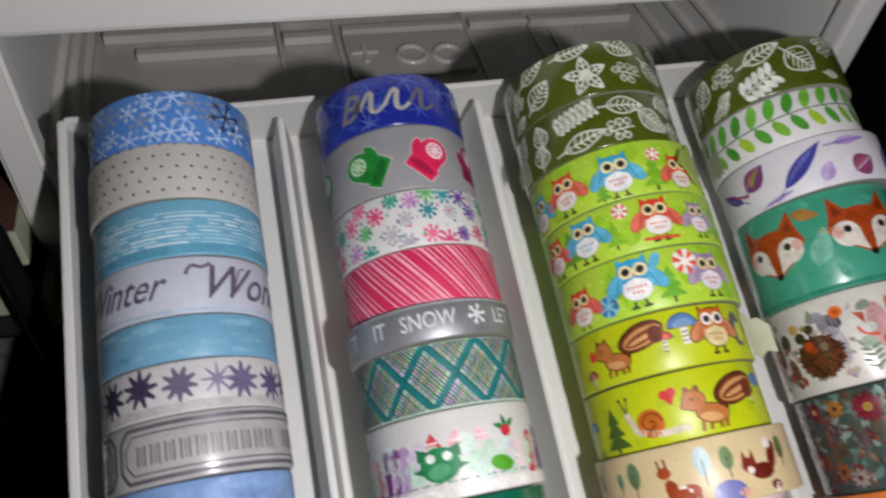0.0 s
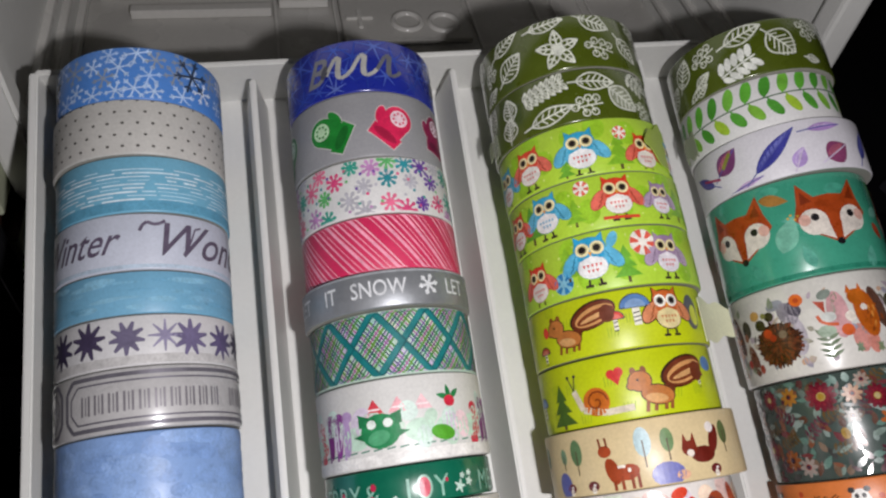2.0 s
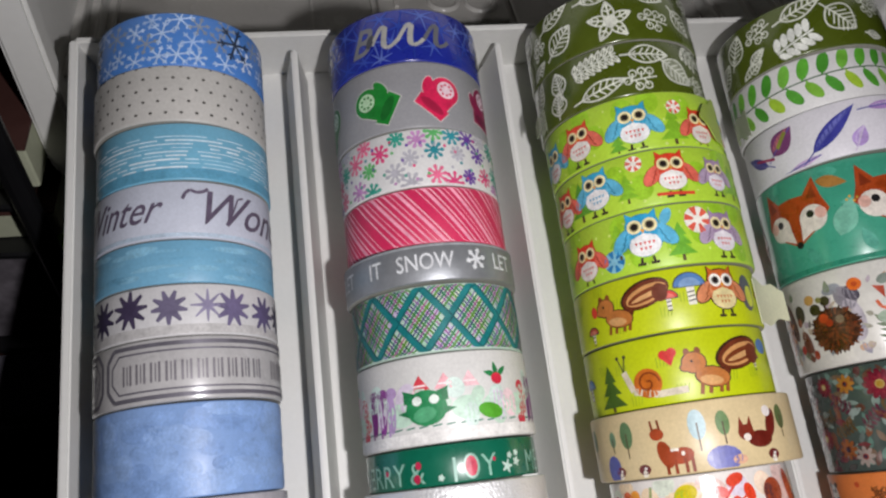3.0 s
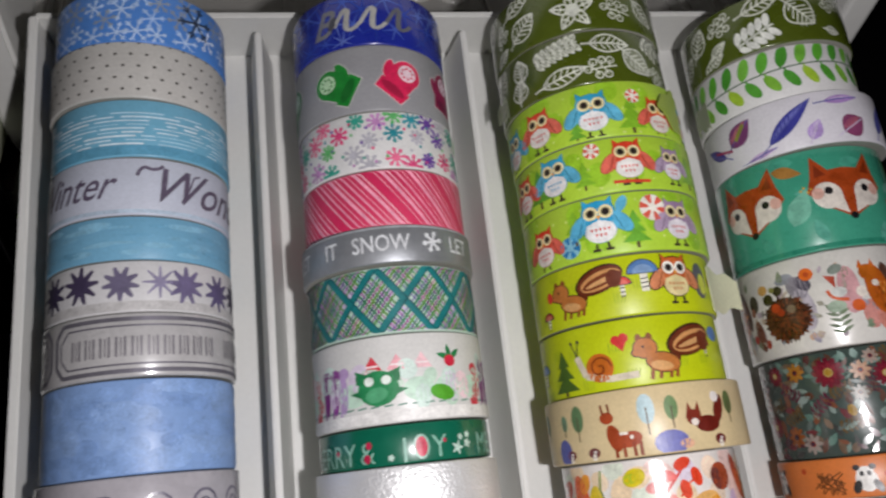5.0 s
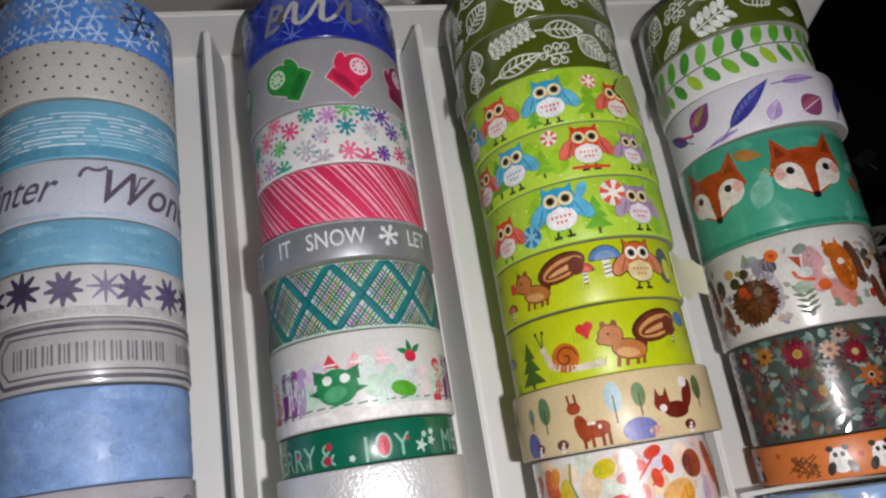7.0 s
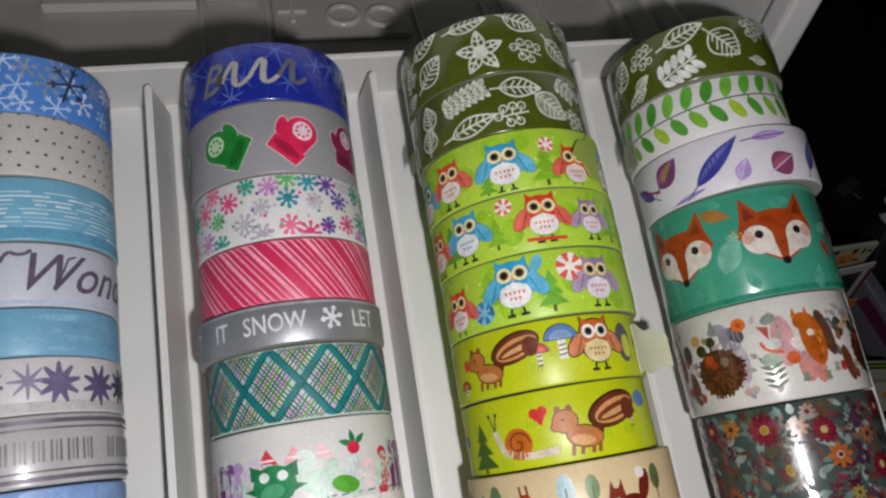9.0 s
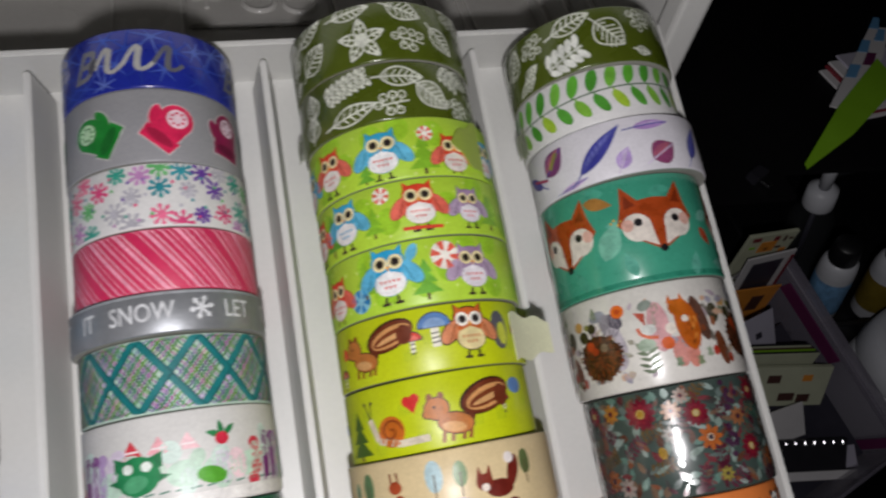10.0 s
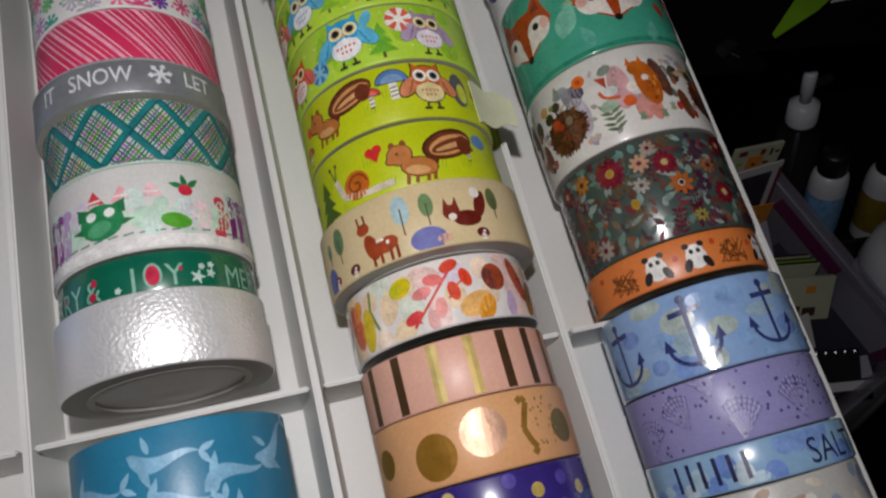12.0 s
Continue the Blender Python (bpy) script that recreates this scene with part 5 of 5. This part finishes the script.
for x, y, kind in ((0.0410, 0.2565, "cross"), (0.0620, 0.2530, "ring"), (0.0785, 0.2515, "ring")):
    if kind == "ring":
        rb = lathe([(0.0075, H + 0.0150), (0.0070, H + 0.0166), (0.0058, H + 0.0166), (0.0052, H + 0.0150)], 28)
        bmesh.ops.translate(rb, verts=rb.verts, vec=(x, y, 0))
        part("moulded_mark", rb, GREYPL_LIT, cab, smooth=True)
    else:
        cbox("moulded_mark", x - 0.0060, x + 0.0060, y - 0.0010, y + 0.0010, 0.0150, 0.0164, GREYPL_LIT, 0.0004)
        cbox("moulded_mark", x - 0.0010, x + 0.0010, y - 0.0075, y + 0.0060, 0.0150, 0.0163, GREYPL_LIT, 0.0004)

# ---- the dark room and its furniture ----
def structure(name, bm, mat, label, category):
    me = bpy.data.meshes.new(name)
    bm.to_mesh(me)
    bm.free()
    me.materials.append(mat)
    return tagged(new(name, me), label, category, "", "structure")


structure("table", box(-0.9, 1.1, -0.75, 0.9, -0.04, 0.0, 0.002), DARK, "black laminate table top in the dark", "table")
structure("wall_back", box(-1.5, 1.7, 0.90, 0.95, -0.8, 1.6), ROOM, "dark painted wall", "wall")
structure("wall_front", box(-1.5, 1.7, -1.55, -1.5, -0.8, 1.6), ROOM, "dark painted wall", "wall")
structure("wall_left", box(-1.55, -1.5, -1.5, 0.95, -0.8, 1.6), ROOM, "dark painted wall", "wall")
structure("wall_right", box(1.7, 1.75, -1.5, 0.95, -0.8, 1.6), ROOM, "dark painted wall", "wall")
structure("floor", box(-1.5, 1.7, -1.5, 0.95, -0.85, -0.8), ROOM, "dark floor", "floor")
structure("ceiling", box(-1.5, 1.7, -1.5, 0.95, 1.6, 1.65), ROOM, "dark ceiling", "ceiling")
structure("shelf", prism([(0.206, 0.90), (0.206, 0.140), (0.268, 0.140), (0.268, 0.154), (1.0, 0.154), (1.0, 0.90)], H + 0.0022, H + 0.005), DARK, "black shelf board beside the cabinet", "shelf")

# ---- things on the shelf ----
GREEN = surface("green_paper", lin("#7fb31f"), 0.6, 0, 0.04, 900, 0.06, 40, 0.05, 900)
WHITE_P = surface("white_paper", lin("#c9c7c8"), 0.65, 0, 0.04, 900, 0.06, 40, 0.05, 900)
LILAC_P = surface("grey_lilac_paper", lin("#a9a6b4"), 0.65, 0, 0.05, 900, 0.08, 50, 0.05, 900)
RED_P = surface("dark_red_paper", lin("#7a1f2c"), 0.6, 0, 0.05, 900, 0.08, 50)
BLUE_P = surface("blue_ink", lin("#5f93bd"), 0.6, 0, 0.05, 900, 0.05, 60)
PLUM_P = surface("plum_ink", lin("#5d1f4a"), 0.6, 0, 0.05, 900, 0.05, 60)
ORANGE_P = surface("orange_paper", lin("#d58a35"), 0.6, 0, 0.06, 900, 0.12, 120)
PALE_P = surface("pale_green_paper", lin("#b7bba2"), 0.6, 0, 0.05, 900, 0.08, 60)
BLACK_P = surface("black_card", lin("#1d1c22"), 0.55, 0, 0.08, 900, 0.1, 60)
BROWN_P = surface("brown_ink", lin("#4b2f2a"), 0.6, 0, 0.06, 900, 0.1, 60)
YELLOW_P = surface("amber_film", lin("#c98a1c"), 0.3, 0, 0.05, 500, 0.15, 60, coat=0.5)
GREY_P = surface("grey_film", lin("#33323c"), 0.35, 0, 0.05, 500, 0.15, 60)
BINPL = surface("smoky_bin_plastic", lin("#8f8a98"), 0.35, 0, 0.04, 300, 0.1, 20, 0.03, 300, alpha=0.42)
GREY_PAD = surface("grey_patterned_paper", lin("#6f6a70"), 0.6, 0, 0.2, 400, 0.5, 80)
STEEL = surface("steel", lin("#b8b8bc"), 0.25, 1.0, 0.05, 900, 0.1, 80)
CLEAR = surface("clear_plastic", lin("#b9c0c6"), 0.10, 0, 0.02, 300, 0.03, 30, alpha=0.02, rough_var=0.03)
BLUE_L = surface("blue_marbled_label", lin("#6f9cc4"), 0.45, 0, 0.15, 500, 0.4, 130)
WHITE_PL = surface("white_bottle_plastic", lin("#c9cbd0"), 0.4, 0, 0.03, 400, 0.05, 40)
BLACK_PL = surface("black_cap_plastic", lin("#141416"), 0.4, 0, 0.04, 400, 0.05, 40, 0.1, 900)
AMBER_L = surface("yellow_label", lin("#7d6a24"), 0.5, 0, 0.1, 400, 0.2, 90)

strip = thing("folded_paper_strip", pose(0, 0, H + 0.0105), "bright green folded paper strip with checked end on shelf", "paper")
part("green_face", prism([(0.2733, 0.1483), (0.3062, 0.1667), (0.3515, 0.1986), (0.3504, 0.2172), (0.3095, 0.1846), (0.2739, 0.1516)], 0.0012, 0.0018), GREEN, strip, "bright green paper")
part("checked_face", prism([(0.3063, 0.1860), (0.3107, 0.1840), (0.3431, 0.2080), (0.3555, 0.2190), (0.3744, 0.2420), (0.3625, 0.2426)], 0.0002, 0.0008), WHITE_P, strip, "white paper with checks")
for i in range(-1, 5):
    for j in range(2):
        if (i + j) % 2 == 0 and not (i == -1 and j == 1):
            x, y = 0.3255 + 0.0090 * i + 0.0058 * j, 0.2050 + 0.0092 * i - 0.0006 * j
            part("check", prism([(x, y), (x + 0.0056, y - 0.0007), (x + 0.0140 - 0.0006 * i, y + 0.0083), (x + 0.0084, y + 0.0090)], 0.0008, 0.0010), PLUM_P if (i, j) == (1, 1) else BLUE_P, strip)
stack = thing("paper_stack", pose(0.3270, 0.1825, H + 0.0052, 0, 0, 10), "small stack of white and dark red paper on shelf", "paper stack")
for i, (mat, d) in enumerate(((WHITE_P, 0.0), (RED_P, 0.004), (WHITE_P, 0.006), (LILAC_P, 0.012))):
    part("sheet", box(d, 0.16 + d, d * 0.4, 0.034 + d * 0.4, 0.0012 * i, 0.0012 * i + 0.0011, 0.0002, 1), mat, stack)
clip = thing("binder_clip", pose(0.2540, 0.1505, H + 0.0052, 0, 0, 30), "tiny steel clip lying on shelf", "clip")
part("jaw", prism([(-0.005, -0.002), (0.005, -0.002), (0.004, 0.003), (-0.004, 0.003)], 0, 0.004, 0.0005), BLACK_P, clip)
part("wire_loop", box(-0.0015, 0.0015, -0.0065, -0.0022, 0.001, 0.0022, 0.0004), STEEL, clip, "bright steel wire")

# ---- the smoky bin of papers below the tray ----
BIN = pose(0.006, -0.041, 0.020) @ TRAY @ pose(0.3465, 0.157, -0.197, 0, 0, 22)
bin_ob = thing("paper_bin", BIN, "smoky clear plastic bin holding cards and paper scraps", "storage bin")
for nm, b in (("side_wall", (-0.0020, 0.0, -0.112, 0.016, -0.080, 0.0)), ("side_wall", (-0.105, -0.103, -0.112, 0.016, -0.080, 0.0)), ("end_wall", (-0.103, -0.002, 0.014, 0.016, -0.080, 0.0)), ("end_wall", (-0.103, -0.002, -0.112, -0.110, -0.080, 0.0)), ("base", (-0.103, -0.002, -0.110, 0.014, -0.080, -0.078))):
    part(nm, box(*b, 0.0006, 1), BINPL, bin_ob)
part("rim", box(-0.0010, 0.0050, -0.114, 0.018, -0.0060, 0.0010, 0.0010), BINPL, bin_ob, "thicker pale rim")
part("label", box(-0.0032, -0.0022, -0.055, -0.004, -0.0135, -0.0045), PLUM_P, bin_ob, "dark plum label strip")
part("corner_strip", box(-0.0032, -0.0022, -0.109, -0.103, -0.070, -0.004), PLUM_P, bin_ob, "dark plum strip at the corner")
for i in range(9):
    part("label_bar", box(0.0011, 0.0016, -0.078 - i * 0.0035, -0.0765 - i * 0.0035, -0.0055, -0.0020), GREY_P, bin_ob)


def card(name, x, y, z, w, h, rx, rz, mat, label, category="card", t=0.0008, marks=(), base=BIN, ry=0):
    """A sheet standing or lying in the bin; rx 90 stands upright."""
    ob = thing(name, base @ pose(x, y, z, rx, ry, rz), label, category)
    part("sheet", box(-w / 2, w / 2, 0, h, -t, 0, 0.0002, 1), mat, ob)
    for nm, bx, mt in marks:
        part(nm, box(bx[0], bx[1], bx[2], bx[3], 0.0002, 0.0006), mt, ob)
    return ob


UP = pose(0.011, -0.035, H + 0.018)
card("floral_card", 0.3270, 0.2225, -0.196, 0.031, 0.094, 90, 3, PALE_P, "folded pale green card with orange flowers standing in bin", t=0.0022, base=UP, ry=-3, marks=(
    ("flower", (-0.0060, 0.0040, 0.0790, 0.0880), ORANGE_P), ("flower", (-0.0130, -0.0080, 0.0895, 0.0925), RED_P), ("flower", (0.0010, 0.0040, 0.0885, 0.0920), RED_P), ("flower", (0.0090, 0.0130, 0.0740, 0.0800), ORANGE_P),
    ("leaf_mark", (0.0075, 0.0090, 0.0870, 0.0915), BROWN_P), ("leaf_mark", (0.0110, 0.0135, 0.0880, 0.0895), BROWN_P), ("leaf_mark", (0.0050, 0.0085, 0.0810, 0.0825), BROWN_P), ("leaf_mark", (-0.0025, 0.0000, 0.0805, 0.0830), BROWN_P), ("leaf_mark", (-0.0125, -0.0090, 0.0830, 0.0845), GREEN)))
card("framed_card", 0.3310, 0.2140, -0.192, 0.030, 0.084, 90, 4, WHITE_P, "white card framing a dark square", t=0.0012, base=UP, ry=-8, marks=(
    ("dark_square", (-0.0105, 0.0085, 0.0480, 0.0785), GREY_P), ("pink_edge", (0.0128, 0.0147, 0.0500, 0.0800), RED_P)))
card("orange_card", 0.3260, 0.2090, -0.190, 0.032, 0.052, 88, 2, ORANGE_P, "orange patterned card standing in bin", base=UP, ry=-2, marks=(("leaf_mark", (0.0, 0.008, 0.030, 0.044), BROWN_P),))
card("paper_bundle", -0.054, -0.108, -0.022, 0.090, 0.085, 0, 0, GREY_P, "dark paper bundle filling the bottom of bin", "paper", 0.054)
card("gift_tag", -0.047, -0.030, -0.010, 0.034, 0.026, 34, -4, LILAC_P, "pale lilac tag with a dark eyelet", "tag", marks=(("eyelet", (0.003, 0.007, 0.012, 0.0155), GREY_P),))
for i, (mat, lb) in enumerate(((BLACK_P, "black"), (PALE_P, "pale green"), (BROWN_P, "brown patterned"), (GREEN, "green"), (BLACK_P, "black"), (PALE_P, "cream"))):
    card("paper_scrap", -0.043 + i * 0.001, -0.033 - i * 0.0024, -0.021, 0.050 - i * 0.001, 0.022, 70 - i * 2, -26, mat, lb + " paper scrap standing among papers", "paper", 0.0007)
card("patterned_pad", -0.0405, -0.061, -0.021, 0.052, 0.026, 42, -27, PALE_P, "pale green pad with brown leaves", "paper pad", 0.003, marks=(("leaf_mark", (-0.014, -0.006, 0.016, 0.021), BROWN_P), ("leaf_mark", (-0.004, 0.006, 0.004, 0.009), BROWN_P), ("leaf_mark", (0.008, 0.016, 0.003, 0.008), BROWN_P), ("flower", (0.008, 0.014, 0.017, 0.021), ORANGE_P)))
card("white_sheet", -0.060, -0.076, -0.019, 0.046, 0.020, 26, -12, WHITE_P, "curled white sheet lying on papers", "paper", 0.0012)
card("white_sheet", -0.072, -0.070, -0.020, 0.030, 0.022, 40, 4, WHITE_P, "rolled white paper end among papers", "paper", 0.0030)
pad = card("spiral_pad", -0.052, -0.096, -0.0205, 0.058, 0.018, 20, -27, BLACK_P, "black spiral pad lying among papers", "notepad", 0.003)
for i in range(9):
    part("wire_ring", lathe([(0.0016, -0.0005), (0.0020, 0.0), (0.0016, 0.0005), (0.0012, 0.0), (0.0016, -0.0005)], 10), STEEL, pad, m=pose(-0.024 + i * 0.006, 0.0165, 0.0008, 0, 90, 0))
card("white_strip", -0.050, -0.1025, -0.0205, 0.062, 0.005, 16, -27, WHITE_P, "narrow pale paper strip", "paper", 0.001)
card("clear_sleeve", -0.036, -0.104, -0.0212, 0.040, 0.012, 8, -22, LILAC_P, "grey clear sleeve lying on papers", "sleeve", 0.001)
bag = thing("amber_packet", BIN @ pose(-0.088, -0.094, -0.0215), "amber film packet in the bin", "packet")
pb = lathe([(0.0, 0.0), (0.013, 0.002), (0.016, 0.008), (0.011, 0.014), (0.0, 0.016)], 20)
for v in pb.verts:
    v.co.x *= 1.0 + 0.15 * noise.noise(v.co * 60)
    v.co.y *= 0.7 + 0.2 * noise.noise(v.co * 70)
part("packet_body", pb, YELLOW_P, bag, smooth=True)

# ---- bottles in a black caddy ----
caddy = thing("bottle_caddy", pose(-0.001, -0.033, 0), "black open caddy holding small bottles", "caddy")
CZ = H - 0.170
for nm, b in (("base", (0.369, 0.560, 0.196, 0.330, 0.0, CZ)), ("front_wall", (0.365, 0.560, 0.192, 0.196, 0.0, H - 0.146)), ("back_wall", (0.365, 0.560, 0.330, 0.334, 0.0, H - 0.14)), ("side_wall", (0.365, 0.369, 0.196, 0.330, 0.0, H - 0.145))):
    part(nm, box(*b, 0.0008, 1), BLACK_PL, caddy)


def bottle(x, y, prof, mat, label, extras):
    ob = thing("bottle", pose(x - 0.001, y - 0.033, CZ + 0.0045) @ pose(0, 0, 0, 0, -17, 0), label, "bottle", "bottles in the caddy")
    slim = lambda pr: [(0.78 * r, 1.05 * z) for r, z in pr]
    part("bottle_body", lathe(slim(prof), 36), mat, ob, smooth=True)
    for nm, pr, mt, lb in extras:
        part(nm, lathe(slim(pr), 32), mt, ob, lb, smooth=True)
    return ob


pump = bottle(0.4015, 0.2450, [(0, 0), (0.0160, 0.0005), (0.0175, 0.003), (0.0175, 0.058), (0.0160, 0.066), (0.0112, 0.0725), (0.0105, 0.0750), (0, 0.0750)], CLEAR, "clear pump bottle with a white cap", (
    ("cap", [(0, 0.0750), (0.0112, 0.0750), (0.0115, 0.0765), (0.0108, 0.0880), (0.0052, 0.0900), (0, 0.0900)], WHITE_PL, "white ribbed cap"),
    ("pump_stem", [(0, 0.0900), (0.0044, 0.0900), (0.0044, 0.0960), (0.0050, 0.0965), (0.0048, 0.1090), (0.0040, 0.1100), (0, 0.1096)], WHITE_PL, "white pump head"),
    ("dip_tube", [(0, 0.004), (0.0020, 0.004), (0.0020, 0.0740), (0, 0.0740)], GREY_P, "smoky dip tube"),
))
part("nozzle", box(-0.0030, 0.0145, -0.0022, 0.0022, 0.1035, 0.1080, 0.0012), CLEAR, pump, "clear nozzle")
bottle(0.4030, 0.2120, [(0, 0), (0.0128, 0.0005), (0.0137, 0.003), (0.0137, 0.054), (0.0128, 0.061), (0.0096, 0.0650), (0, 0.0650)], WHITE_PL, "small white glue bottle with blue label and black cap", (
    ("label", [(0.01385, 0.018), (0.01395, 0.0185), (0.01395, 0.0500), (0.01385, 0.0505)], BLUE_L, "blue marbled label"),
    ("cap", [(0, 0.0650), (0.0103, 0.0650), (0.0105, 0.0660), (0.0098, 0.0775), (0.0084, 0.0790), (0, 0.0790)], BLACK_PL, "black ribbed cap"),
))
bottle(0.4470, 0.2140, [(0, 0), (0.0138, 0.0005), (0.0146, 0.003), (0.0146, 0.048), (0.0130, 0.055), (0.0096, 0.0585), (0, 0.0585)], WHITE_PL, "small white bottle with yellow label and black cap", (
    ("label", [(0.01475, 0.012), (0.01485, 0.0125), (0.01485, 0.0410), (0.01475, 0.0415)], AMBER_L, "dull yellow label"),
    ("cap", [(0, 0.0585), (0.0103, 0.0585), (0.0105, 0.0595), (0.0098, 0.0705), (0.0084, 0.0720), (0, 0.0720)], BLACK_PL, "black ribbed cap"),
))
jar = thing("round_jar", pose(0.432, 0.128, 0.018), "round grey white jar standing on table", "jar")
part("jar_body", lathe([(0, 0), (0.031, 0.001), (0.033, 0.005), (0.033, H - 0.175), (0.030, H - 0.167), (0, H - 0.167)], 40), WHITE_PL, jar, smooth=True)
part("lid", lathe([(0, H - 0.1668), (0.0335, H - 0.1668), (0.0345, H - 0.165), (0.0335, H - 0.148), (0.029, H - 0.1445), (0, H - 0.1440)], 40), WHITE_PL, jar, smooth=True)

# ---- the rack of paper pads on the other side ----
rack = thing("paper_rack", pose(0, 0, 0), "black wire rack holding paper pads", "rack")
for z in (-0.200, -0.110, -0.0470, 0.0080, 0.0300):
    part("rack_shelf", box(-0.30, -0.0770, 0.122, 0.33, H + z - 0.0030, H + z, 0.0008, 1), BLACK_PL, rack)
for x in (-0.0755, -0.300):
    for y in (0.120, 0.330):
        part("rack_post", lathe([(0, 0), (0.0035, 0), (0.0035, H + 0.12), (0, H + 0.12)], 12), BLACK_PL, rack, m=pose(x, y, 0))
for z, h, mat, lb in ((-0.1100, 0.052, LILAC_P, "grey patterned paper pad lying on rack"), (-0.0470, 0.048, GREY_PAD, "dark grey patterned paper pad lying on rack"), (0.0080, 0.0115, PALE_P, "beige paper pad lying on rack"), (0.0300, 0.0160, PALE_P, "beige paper pad lying on rack")):
    pd = thing("paper_pad", pose(-0.1905, 0.22, H + z, 0, 0, 2.84), lb, "paper pad", "paper pads in the rack")
    part("page_block", box(-0.098, 0.1115, -0.096, 0.09, 0.0, h, 0.0006, 1), mat, pd)
    part("cover", box(-0.099, 0.1120, -0.097, 0.091, h, h + 0.0010), GREEN if h > 0.047 and h < 0.05 else BROWN_P, pd, "thin coloured cover")
